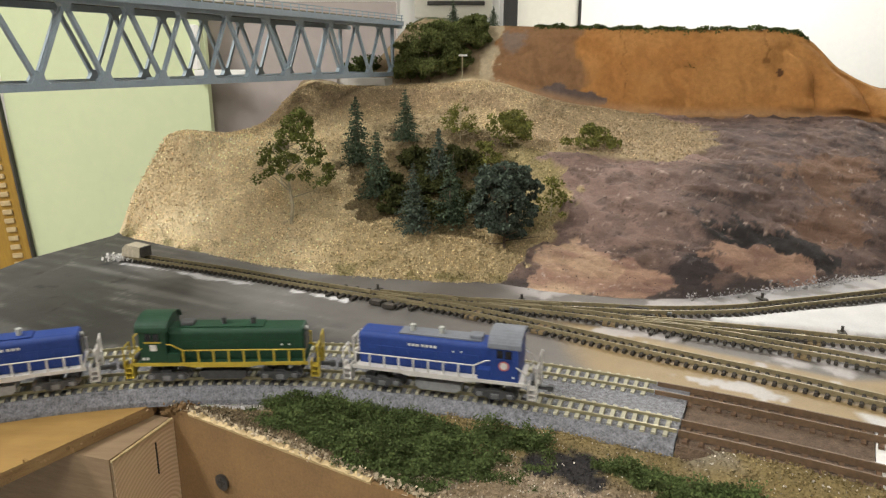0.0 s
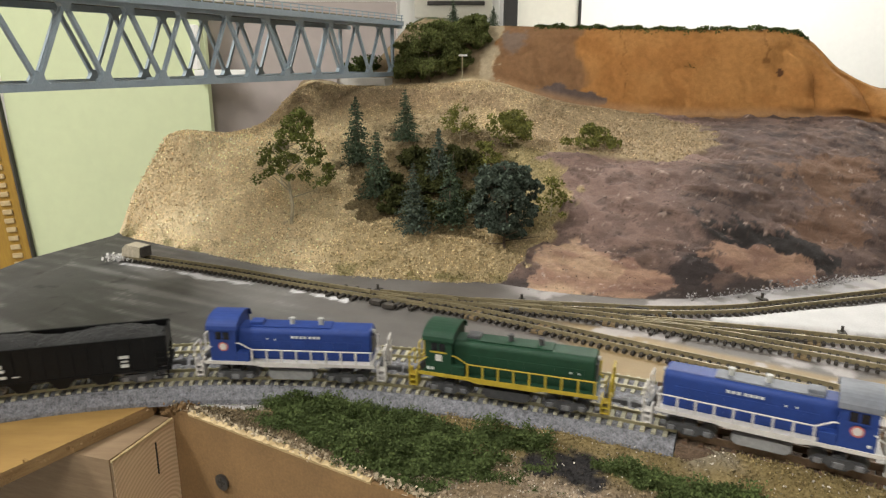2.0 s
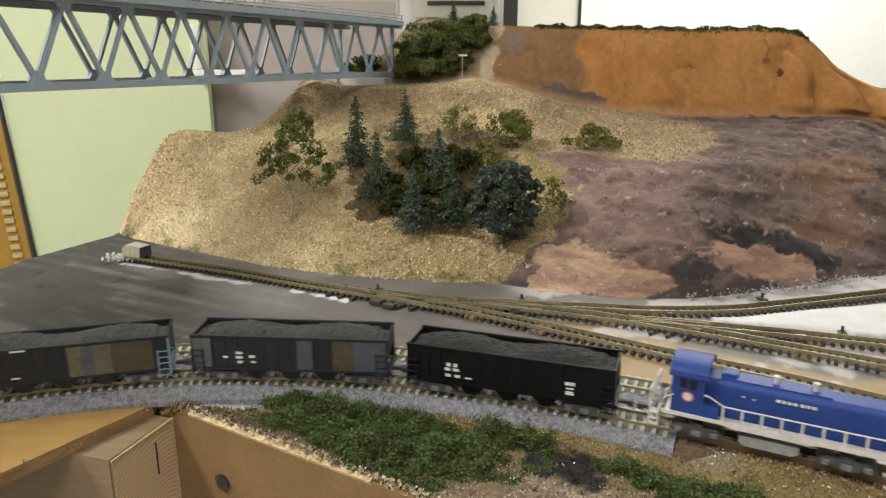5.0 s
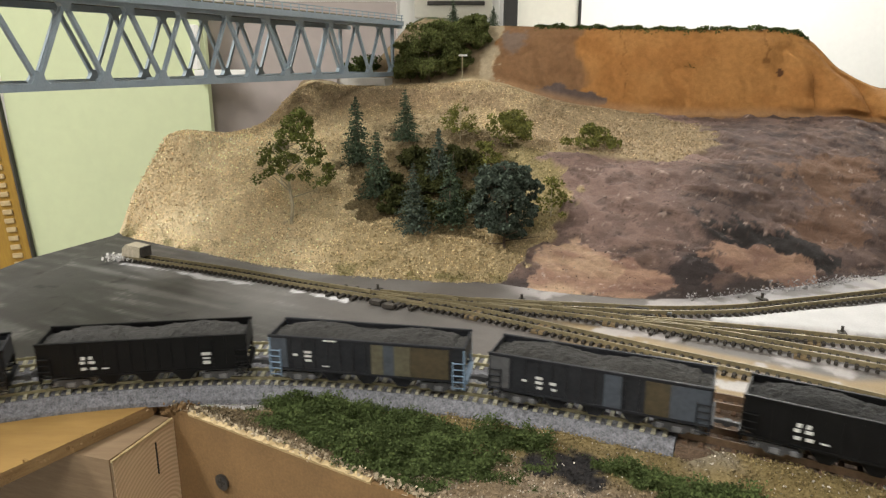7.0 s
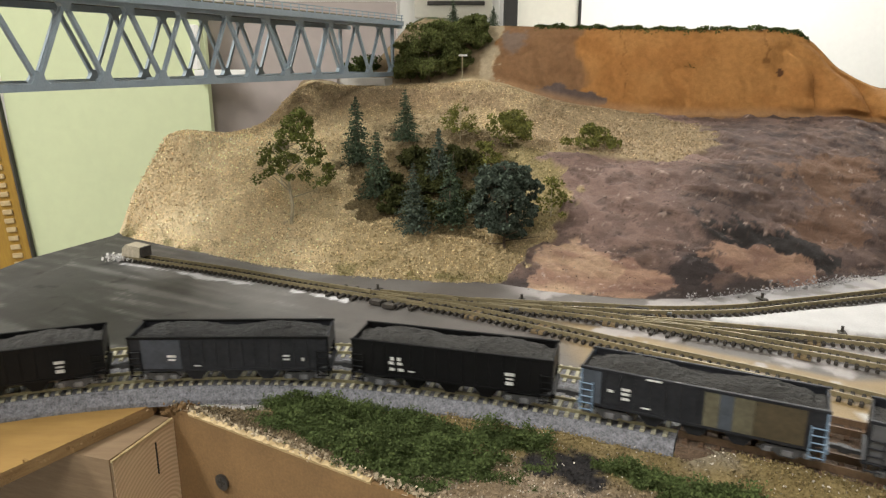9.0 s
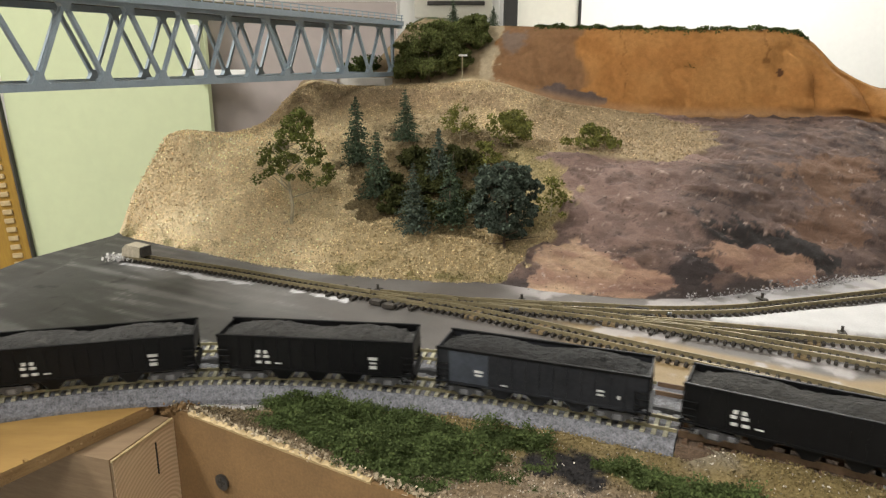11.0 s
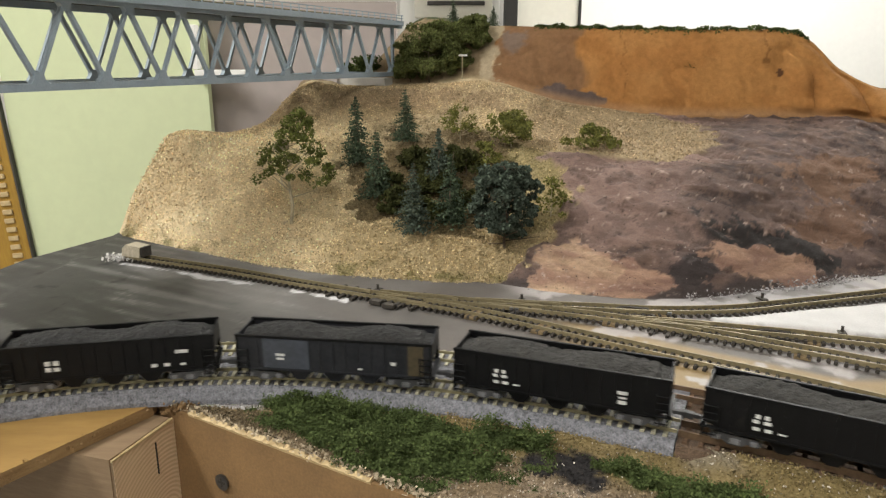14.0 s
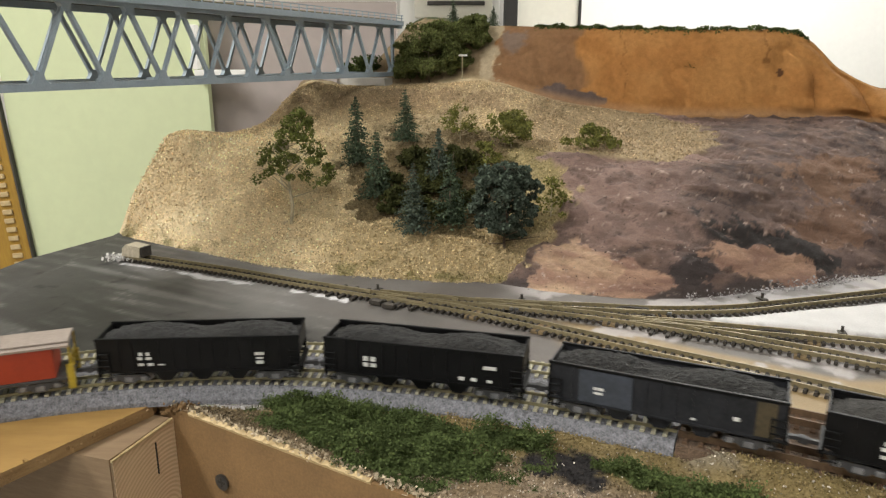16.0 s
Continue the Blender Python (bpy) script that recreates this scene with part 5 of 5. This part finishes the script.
def conifer(x, y, h, width, mat, label, seed):
    rng = np.random.default_rng(seed)
    ob = thing("conifer", label, "conifer", pose(x, y, hill_z(x, y) - 0.0005), "conifers")
    bm = bmesh.new()
    trunk_mesh(bm, h, h * 0.016, rng)
    part("trunk", bm, BARK, ob)
    pts = []
    z = 0.08
    while z < 0.985:
        r = width * 0.74 * (1 - z) ** 0.85 * rng.uniform(0.75, 1.15)
        for k in range(int(7 + 13 * (1 - z))):
            a = rng.uniform(0, 2 * math.pi)
            reach = r * rng.uniform(0.65, 1.15)
            n = max(3, int(16 * (1 - z) + 3))
            f = np.linspace(0.08, 1, n)
            b = np.c_[np.cos(a) * reach * f, np.sin(a) * reach * f, h * z - 0.22 * reach * f ** 1.5 + 0.0 * f]
            pts.append(b + rng.normal(size=b.shape) * h * 0.010 * np.array((1, 1, 0.6)))
        z += 0.035 + 0.012 * rng.uniform()
    pts = np.concatenate(pts)
    q, f = leaves(pts, h * 0.019, rng)
    part("crown", sheet("crown", q, f.tolist(), mat, smooth=False), None, ob)
    return ob


def broadleaf(name, x, y, h, width, mat, label, seed, dense=1.0, trunk=0.25, leaf=0.0011, twig=BARK, limbs=14, category="tree", lobes=9, sink=0.0, lean=(0, 0), oval=False, dome=False):
    """A tree or bush: trunk, limbs and a crown of many small leaves gathered in uneven clumps."""
    rng = np.random.default_rng(seed)
    ob = thing(name, label, category, pose(x, y, hill_z(x, y) - sink))
    bm = bmesh.new()
    tips = trunk_mesh(bm, h * 0.86, max(0.0005, h * 0.018), rng, limbs, width / h * 0.5, trunk)
    part("trunk", bm, twig, ob)
    pts = []
    centres = [np.array(t) for t in tips[1:]] + [np.array((rng.uniform(-0.36, 0.36) * width, rng.uniform(-0.3, 0.3) * width, h * rng.uniform(trunk + 0.1, 0.9))) for _ in range(lobes)]
    if oval:
        d = rng.normal(size=(lobes, 3))
        d /= np.linalg.norm(d, axis=1)[:, None]
        centres = list(d * np.array((0.42 * width, 0.42 * width, 0.40 * h)) * rng.uniform(0.75, 1.05, size=(lobes, 1)) + np.array((0, 0, 0.55 * h)))
    if dome:
        f = rng.uniform(0, 1, lobes) ** 0.8
        a = rng.uniform(0, 2 * math.pi, lobes)
        reach = 0.50 * width * (1 - f) ** 0.62 * np.sqrt(rng.uniform(0.25, 1, lobes))
        centres = list(np.c_[np.cos(a) * reach, np.sin(a) * reach, h * (0.44 + 0.56 * f) - 0.25 * reach])
    for c in centres:
        n = int(dense * rng.uniform(25, 75))
        r = width * rng.uniform(0.06, 0.14) * (0.8 if oval else 0.75 if dome else 1.0)
        d = rng.normal(size=(n, 3))
        d /= np.linalg.norm(d, axis=1)[:, None]
        pts.append(c + d * r * rng.uniform(0.5, 1.0, size=(n, 1)) * np.array((1, 1, 0.8)))
    pts = np.concatenate(pts)
    pts = pts[(pts[:, 2] > h * trunk * 0.3) & (np.hypot(pts[:, 0], pts[:, 1]) < width * 0.62)]
    pts[:, 0] += lean[0] * pts[:, 2]
    q, f = leaves(pts, leaf, rng)
    part("crown", sheet("crown", q, f.tolist(), mat, smooth=False), None, ob)
    return ob


def vegetation():
    spruce = "dark green model spruce with drooping branches"
    for i, (x, y, h, w, m) in enumerate(((-0.0796, 0.6588, 0.063, 0.026, LEAF_DARK), (-0.0373, 0.7127, 0.052, 0.026, LEAF_DARK), (-0.0572, 0.6094, 0.060, 0.026, LEAF_DARK),
                                         (-0.0039, 0.6113, 0.055, 0.024, LEAF_BLUE), (-0.0234, 0.5482, 0.056, 0.026, LEAF_BLUE), (0.006, 0.5605, 0.060, 0.026, LEAF_DARK))):
        conifer(x, y, h, w, m, spruce if m is LEAF_DARK else "blue-green model spruce with drooping branches", 20 + i)
    for i, (x, y, h) in enumerate(((0.0131, 0.9600, 0.032), (0.0643, 0.9495, 0.025))):
        conifer(x, y, h, 0.015, LEAF_DARK, "tiny dark spruce on the plateau edge", 40 + i)
    broadleaf("tree", -0.1273, 0.5789, 0.093, 0.074, LEAF_GREEN, "leaf-green tree with an open crown and pale trunk", 3, 1.7, 0.26, 0.0012, TWIG, 20, lobes=62, lean=(0.10, 0), dome=True)
    broadleaf("round_tree", 0.0470, 0.5225, 0.068, 0.058, LEAF_BLUE, "dense blue-green round tree at the slope's foot", 4, 2.6, 0.04, 0.0014, limbs=26, lobes=150, oval=True)
    bush = "shrub"
    broadleaf(bush, 0.0642, 0.6675, 0.036, 0.056, LEAF_LIGHT, "olive-green shrub on the terrace", 5, 1.5, 0.1, 0.0012, TWIG, category="shrub", lobes=14)
    broadleaf(bush, 0.1327, 0.6450, 0.020, 0.046, LEAF_LIGHT, "low olive-green shrub on straw ground", 6, 1.3, 0.05, 0.0011, TWIG, category="shrub", lobes=14)
    broadleaf(bush, 0.0207, 0.6279, 0.022, 0.048, LEAF_UNDER, "dark green shrub among the spruces", 7, 1.6, 0.05, 0.0012, category="shrub", lobes=16)
    broadleaf(bush, -0.0254, 0.6472, 0.022, 0.042, LEAF_UNDER, "dark green shrub among the spruces", 8, 1.6, 0.05, 0.0012, category="shrub", lobes=16)
    broadleaf(bush, 0.0172, 0.6993, 0.036, 0.044, LEAF_LIGHT, "sparse olive shrub below the earth cliff", 9, 0.6, 0.05, 0.0010, TWIG, category="shrub", lobes=10)
    broadleaf(bush, 0.0386, 0.6339, 0.026, 0.036, LEAF_LIGHT, "sparse olive shrub beside the round tree", 10, 0.8, 0.05, 0.0010, TWIG, category="shrub", lobes=10)
    broadleaf(bush, 0.0850, 0.5470, 0.032, 0.030, LEAF_LIGHT, "sparse olive shrub at the rock's edge", 11, 0.5, 0.05, 0.0010, TWIG, category="shrub", lobes=10)
    broadleaf(bush, -0.0400, 0.5857, 0.019, 0.034, LEAF_UNDER, "dark green shrub among the spruces", 12, 1.4, 0.05, 0.0012, category="shrub", lobes=14)
    for i, (sx, sy) in enumerate(((-0.020, 0.575), (-0.032, 0.600), (-0.006, 0.640), (-0.012, 0.610), (0.012, 0.655), (0.022, 0.580), (-0.050, 0.625), (0.002, 0.570), (-0.028, 0.660))):
        broadleaf(bush, sx, sy, 0.014, 0.036, LEAF_UNDER, "low dark undergrowth shrub among the spruces", 80 + i, 1.3, 0.02, 0.0012, category="shrub", lobes=14)
    broadleaf(bush, 0.0050, 0.5950, 0.022, 0.036, LEAF_UNDER, "dark green shrub among the spruces", 13, 1.4, 0.05, 0.0012, category="shrub", lobes=14)
    for i, (x, y, h, w) in enumerate(((-0.0165, 0.8864, 0.066, 0.078), (0.0251, 0.9082, 0.040, 0.064), (-0.0053, 0.9337, 0.034, 0.050), (0.0400, 0.9150, 0.034, 0.046), (0.018, 0.940, 0.012, 0.070), (-0.040, 0.905, 0.050, 0.050), (0.000, 0.905, 0.060, 0.060), (0.012, 0.895, 0.034, 0.050))):
        broadleaf("bush", x, y, h, w, LEAF_BUSH, "dark green bush on the slope beside the bridge", 60 + i, 4.5, 0.04, 0.0011, category="bush", lobes=40, limbs=18)
    broadleaf("bush", -0.104, 0.985, 0.022, 0.070, LEAF_DEEP, "dark olive bush behind the bridge", 70, 1.6, 0.04, 0.0017, category="bush", lobes=20)
    # signpost
    sign = thing("signpost", "small pale T-shaped signpost on the terrace", "signpost", pose(0.0231, 0.8765, hill_z(0.0231, 0.8765) - 0.001))
    bm = bmesh.new()
    rod(bm, (0, 0, 0), (0, 0, 0.029), 0.0008, 8)
    part("post", bm, TWIG, sign)
    bm = bmesh.new()
    box(bm, -0.006, 0.006, -0.0008, 0.0008, 0.0275, 0.0298, bevel=0.0002)
    part("crossbar", bm, PLASTER, sign)
    # green fringe along the plateau edge
    rng = np.random.default_rng(90)
    u, v = rng.uniform(6.5, 9.25, 3200), rng.normal(6.02, 0.035, 3200)
    pts = loft(u, np.clip(v, 5.9, 6.3))
    pts[:, 2] += rng.uniform(0, 0.005, 3200) * (0.5 + 0.5 * np.sin(u * 23) * np.sin(u * 7 + 1))
    q, f = leaves(pts, 0.0016, rng)
    tagged(new("grass_fringe", sheet("grass_fringe", q, f.tolist(), LEAF_DEEP, smooth=False)), "dark green foam fringe along the plateau edge", "grass", kind="stuff")
    k = loft(np.full(90, 8.13) + rng.normal(size=90) * 0.03, np.full(90, 5.57) + rng.normal(size=90) * 0.02)
    q, f = leaves(k + rng.normal(size=k.shape) * 0.0008, 0.0011, rng)
    tagged(new("moss_tuft", sheet("moss_tuft", q, f.tolist(), LEAF_DEEP, smooth=False)), "small dark moss tuft on the ochre cliff", "moss", kind="stuff")
    # pale fallen stick on the slope
    a, b = Vector((-0.133, 0.578, 0)), Vector((-0.125, 0.590, 0))
    a.z, b.z = hill_z(a.x, a.y) + 0.0006, hill_z(b.x, b.y) + 0.0012
    bm = bmesh.new()
    rod(bm, a, b, 0.0008, 7, 0.0005)
    solid("stick", bm, TWIG, "pale bare stick lying on the straw slope", "stick")


vegetation()


# ---- front of the layout ----
def fascia_y(x):
    return 0.302 - 0.612 * (x + 0.125)


def front_scenery():
    nx, ny = 300, 90
    X, T = np.meshgrid(np.linspace(-0.124, 0.42, nx), np.linspace(0, 1, ny), indexing="ij")
    x, t = X.ravel(), T.ravel()
    lo = fascia_y(x)
    hi = np.maximum(np.interp(x, MAIN.x, MAIN.y) - np.interp(x, (-0.1, 0.06, 0.1), (0.0128, 0.0128, 0.0085)), lo + 0.001)
    y = lo + (hi - lo) * t
    p = np.c_[x, y, np.zeros(len(x))]
    n1, n2 = smooth_noise(p, 26, 4, 11.0), smooth_noise(p, 110, 3, 4.0)
    p[:, 2] = -0.0015 + 0.0018 * n1 + 0.0008 * n2 + 0.0074 * step(t, 0.40, 0.95) * step(x, 0.094, 0.108) + 0.0032 * step(t, 0.6, 1.0) * step(x, -0.04, 0.06) * (1 - step(x, 0.09, 0.105))

    def spot(cx, cy, rx, ry, k):
        a = math.radians(-28)
        dx, dy = x - cx, y - cy
        d = np.sqrt(((dx * math.cos(a) + dy * math.sin(a)) / rx) ** 2 + ((-dx * math.sin(a) + dy * math.cos(a)) / ry) ** 2)
        return 1 - step(d + 0.45 * n2 + 0.3 * n1, 0.8, 1.1) if k == 0 else d + 0.45 * n2 + 0.3 * n1

    c = mix(np.tile(np.array((0.36, 0.285, 0.21)), (len(x), 1)), (0.24, 0.18, 0.115), 0.5 + n1 + 0.6 * n2)
    upper = step(t, 0.5, 0.75)
    c = mix(c, (0.20, 0.15, 0.06), upper * 0.85)
    turf = np.clip(spot(-0.026, 0.270, 0.058, 0.024, 0) + spot(-0.055, 0.287, 0.032, 0.010, 0) + spot(0.078, 0.239, 0.020, 0.007, 0) + spot(0.030, 0.266, 0.022, 0.007, 0) + spot(0.100, 0.228, 0.018, 0.005, 0) + spot(0.088, 0.227, 0.012, 0.005, 0), 0, 1)
    c = mix(c, (0.05, 0.075, 0.02), turf * 0.9)
    black = spot(0.047, 0.249, 0.022, 0.0105, 0)
    c = mix(c, (0.030, 0.027, 0.027), black * (1 - 0.6 * turf))
    # pale plaster under the roadbed's skirt, grey grit at its end
    c = mix(c, (0.50, 0.47, 0.46), step(t + 0.10 * n1, 0.70, 0.82) * (1 - step(x + 0.01 * n1, -0.090, -0.078)))
    c = mix(c, (0.17, 0.13, 0.075), (1 - step(t + 0.10 * n1, 0.62, 0.75)) * (1 - step(x, -0.080, -0.050)) * 0.8)
    c = mix(c, (0.30, 0.28, 0.26), (1 - step(np.abs(x - 0.105) + 0.008 * n1, 0.002, 0.010)) * step(t, 0.82, 0.95) * 0.4)
    ob = new("front_ground", sheet("front_ground", p, grid_faces(nx, ny), FRONT, np.clip(c, 0.01, 1)))
    tagged(ob, "rough tan scenery ground with black and green patches", "ground", kind="structure")
    rng = np.random.default_rng(12)
    k = rng.choice(len(x), 100000, p=turf / turf.sum())
    pts = p[k] + rng.normal(size=(len(k), 3)) * 0.0010
    pts[:, 2] = p[k, 2] + 0.0065 * rng.uniform(0, 1, len(k)) ** 0.6 * (0.10 + np.clip(0.50 + 1.7 * n2[k] + 0.9 * n1[k], 0, 1.4))
    q, f = leaves(pts, 0.00058, rng)
    tagged(new("green_turf", sheet("green_turf", q, f.tolist(), TURF, smooth=False)), "clumps of dark green foam turf beside the track", "turf", kind="stuff")
    w = (1 - turf) * (1 - 0.6 * black) * (1 - 0.8 * step(t, 0.62, 0.75) * (1 - step(x, -0.085, -0.070)))
    k = rng.choice(len(x), 60000, p=w / w.sum())
    pts = p[k] + rng.normal(size=(len(k), 3)) * 0.0007
    pts[:, 2] = p[k, 2] + rng.uniform(0, 0.0012, len(k))
    q, f = leaves(pts, 0.00052, rng)
    col = np.clip(c[k] * rng.uniform(0.6, 1.5, size=(len(k), 1)), 0, 0.85)
    col[(rng.uniform(size=len(k)) < 0.05) & (x[k] > -0.03)] = (0.6, 0.54, 0.46)
    tagged(new("tan_gravel", sheet("tan_gravel", q, f.tolist(), CHIPS, np.repeat(col, 4, axis=0), smooth=False)), "tan gravel and straw chips over the front edge", "gravel", kind="stuff")


front_scenery()


def carpentry():
    # fibreboard fascia under the scenery's front edge
    a, b = Vector((-0.165, fascia_y(-0.165), 0)), Vector((0.42, fascia_y(0.42), 0))
    d = (b - a).normalized()
    n = Vector((d.y, -d.x, 0))
    bm = bmesh.new()
    beam(bm, a - n * -0.0008 + Vector((0, 0, -0.151)), b - n * -0.0008 + Vector((0, 0, -0.151)), 0.0035, 0.298, n)
    fascia = solid("fascia_board", bm, MDF, "brown fibreboard fascia with a rough sawn top edge", "fascia", "structure")
    # torn paper fibres along its edge
    rng = np.random.default_rng(15)
    t = np.clip(rng.normal(0.18, 0.09, 1500), 0.07, 0.6)
    pts = np.array(a)[None] + np.array(b - a)[None] * t[:, None] + rng.normal(size=(1500, 3)) * np.array((0.0012, 0.0012, 0.0008)) + np.array((0, 0, -0.0006))
    q, f = leaves(pts, 0.0008, rng)
    tagged(new("torn_fibres", sheet("torn_fibres", q, f.tolist(), PAPER, smooth=False)), "pale torn fibres along the fascia edge", "fibres", kind="stuff")
    # pale torn paper lip on the fascia's top edge
    bm = bmesh.new()
    rings = []
    for k in range(70):
        f = 0.085 + k * 0.0022
        q0 = a + (b - a) * f + n * 0.0016
        h_ = 0.0011 + 0.0006 * math.sin(k * 1.7) * math.sin(k * 0.43) + random.uniform(-0.0002, 0.0002)
        rings.append([bm.verts.new(q0 + n * dn + Vector((0, 0, -0.0025 + dz))) for dn, dz in ((-0.0012, 0), (0.0010, -0.0004), (0.0013, h_ * 0.7), (-0.0010, h_ * 1.6))])
    for r0, r1 in zip(rings, rings[1:]):
        for i in range(4):
            bm.faces.new((r0[i], r0[(i + 1) % 4], r1[(i + 1) % 4], r1[i]))
    bm.faces.new(rings[0])
    bm.faces.new(rings[-1][::-1])
    solid("paper_lip", bm, SPLINTER, "pale torn paper lip along the fascia's top edge", "paper edge", "structure")
    # screw in the fascia
    p = Vector((-0.0985, 0.2850, -0.0300))
    screw = thing("screw", "dull grey cross-head screw in the fascia", "screw", Matrix.Translation(p + n * 0.0028) @ n.to_track_quat("Z", "Y").to_matrix().to_4x4())
    bm = bmesh.new()
    rod(bm, (0, 0, -0.0016), (0, 0, 0.0004), 0.0032, 20, 0.0040)
    part("head", bm, SCREW, screw)
    bm = bmesh.new()
    box(bm, -0.0022, 0.0022, -0.0005, 0.0005, 0.0003, 0.00055)
    box(bm, -0.0005, 0.0005, -0.0022, 0.0022, 0.0003, 0.00055)
    part("cross_slot", bm, TIE_DARK, screw)
    # plywood deck under the curve
    e0, e1 = Vector((-0.1355, 0.3005, 0)), Vector((-0.1725, 0.2430, 0))
    along = (e1 - e0).normalized()
    e2 = e0 + along * 0.60
    bm = bmesh.new()
    outline = [e0 + Vector((0, 0.02, 0)), e0, e1, e2, Vector((-1.62, e2.y, 0)), Vector((-1.62, 0.33, 0))]
    top = [bm.verts.new((v.x, v.y, -0.0006)) for v in outline]
    low = [bm.verts.new((v.x, v.y, -0.0062)) for v in outline]
    bm.faces.new(top)
    bm.faces.new(low[::-1])
    for i in range(len(top)):
        j = (i + 1) % len(top)
        bm.faces.new((top[i], low[i], low[j], top[j]))
    ply = solid("plywood_deck", bm, PLY, "yellow plywood deck with a rough cut edge under the track", "plywood", "structure")
    ply.data.materials.append(PLY_EDGE)
    for poly in ply.data.polygons:
        if abs(poly.normal.z) < 0.5:
            poly.material_index = 1
    pts = np.array(e0)[None] + np.array(e2 - e0)[None] * rng.uniform(0, 0.35, 1500)[:, None] + rng.normal(size=(1500, 3)) * np.array((0.0005, 0.0005, 0.0014)) + np.array((0, 0, -0.003))
    q, f = leaves(pts, 0.0005, rng)
    tagged(new("plywood_splinters", sheet("plywood_splinters", q, f.tolist(), PLY_EDGE, smooth=False)), "splinters along the sawn plywood edge", "splinters", kind="stuff")
    # lumber block whose end grain faces the camera
    tr, tl = Vector((-0.1268, 0.2985, -0.0064)), Vector((-0.1385, 0.2620, -0.0064))
    side = (tl - tr).normalized()
    away = Vector((side.y, -side.x, 0))
    if away.x > 0:
        away = -away
    block = thing("lumber_post", "sawn softwood post with ringed end grain under the plywood", "post")
    bm = bmesh.new()
    depth = 0.30
    vs = [tr, tl, tl + away * depth, tr + away * depth]
    t_ = [bm.verts.new(v) for v in vs]
    l_ = [bm.verts.new(v + Vector((0, 0, -1.0434))) for v in vs]
    bm.faces.new(t_)
    bm.faces.new(l_[::-1])
    for i in range(4):
        j = (i + 1) % 4
        bm.faces.new((t_[i], l_[i], l_[j], t_[j]))
    edges = [e for e in bm.edges if (e.verts[0] in (t_[0], l_[0], t_[1], l_[1])) and (e.verts[1] in (t_[0], l_[0], t_[1], l_[1]))]
    bmesh.ops.bevel(bm, geom=edges, offset=0.0008, segments=2, affect="EDGES")
    body = part("post_body", bm, LUMBER, block)
    bm = bmesh.new()
    o = -away * 0.0004
    q = [bm.verts.new(v) for v in (tr + o - side * 0.0012 + Vector((0, 0, -0.0008)), tl + o - side * 0.0009 + Vector((0, 0, -0.0008)), tl + o - side * 0.0009 + Vector((0, 0, -0.349)), tr + o - side * 0.0012 + Vector((0, 0, -0.349)))]
    r = [bm.verts.new(v.co + away * 0.0003) for v in q]
    bm.faces.new(q)
    bm.faces.new(r[::-1])
    for i in range(4):
        j = (i + 1) % 4
        bm.faces.new((q[i], r[i], r[j], q[j]))
    part("end_grain", bm, LUMBER_END, block, "ringed end grain")
    bm = bmesh.new()
    rod(bm, tr + o + Vector((0, 0, -0.0005)), tl + o + Vector((0, 0, -0.0005)), 0.0009, 6, 0.0006)
    part("pale_splinter_edge", bm, SPLINTER, block)
    c = tr + side * 0.012
    bm = bmesh.new()
    beam(bm, c + o * 1.3 + Vector((0, 0, -0.006)), c + o * 1.3 + Vector((0, 0, -0.022)), 0.0007, 0.0004, side)
    part("crack", bm, TIE_DARK, block)
    # knot of torn cardboard at the corner
    pts = np.array((-0.121, 0.300, -0.002))[None] + rng.normal(size=(350, 3)) * np.array((0.0035, 0.0018, 0.0014))
    q, f = leaves(pts, 0.0012, rng)
    tagged(new("torn_corner", sheet("torn_corner", q, f.tolist(), MDF, smooth=False)), "torn fibreboard corner beside the post", "fibres", kind="stuff")


carpentry()


# ---- motion of the train ----
def run(t):
    """How far the train has gone after t seconds."""
    trim = np.interp(t, (0, 1.5, 3.5, 7, 9, 12.5, 14.5, 16), (0, -0.0006, 0.0012, -0.0011, -0.0001, 0.0015, -0.0014, 0.0004))
    return 0.0671 * t + 0.000455 * t ** 2 - 0.0000109 * t ** 3 + 0.7 * float(trim)


def motions():
    for car, offset, turn in TRAIN:
        rows = []
        for i in range(33):
            t = i * 0.5
            s = offset + run(t)
            xa, ya, _ = MAIN.at(s - 0.028)
            xb, yb, _ = MAIN.at(s + 0.028)
            h = math.atan2(yb - ya, xb - xa)
            cant = CANT if s < 0.06 else CANT * max(0.5, 1 - (s - 0.06) * 6)
            m = pose((xa + xb) / 2, (ya + yb) / 2, RAIL_TOP) @ Matrix.Rotation(h, 4, "Z") @ Matrix.Rotation(radians(cant), 4, "X") @ Matrix.Rotation(radians(turn), 4, "Z")
            rows.append((t, m))
        walk(car, rows)


motions()
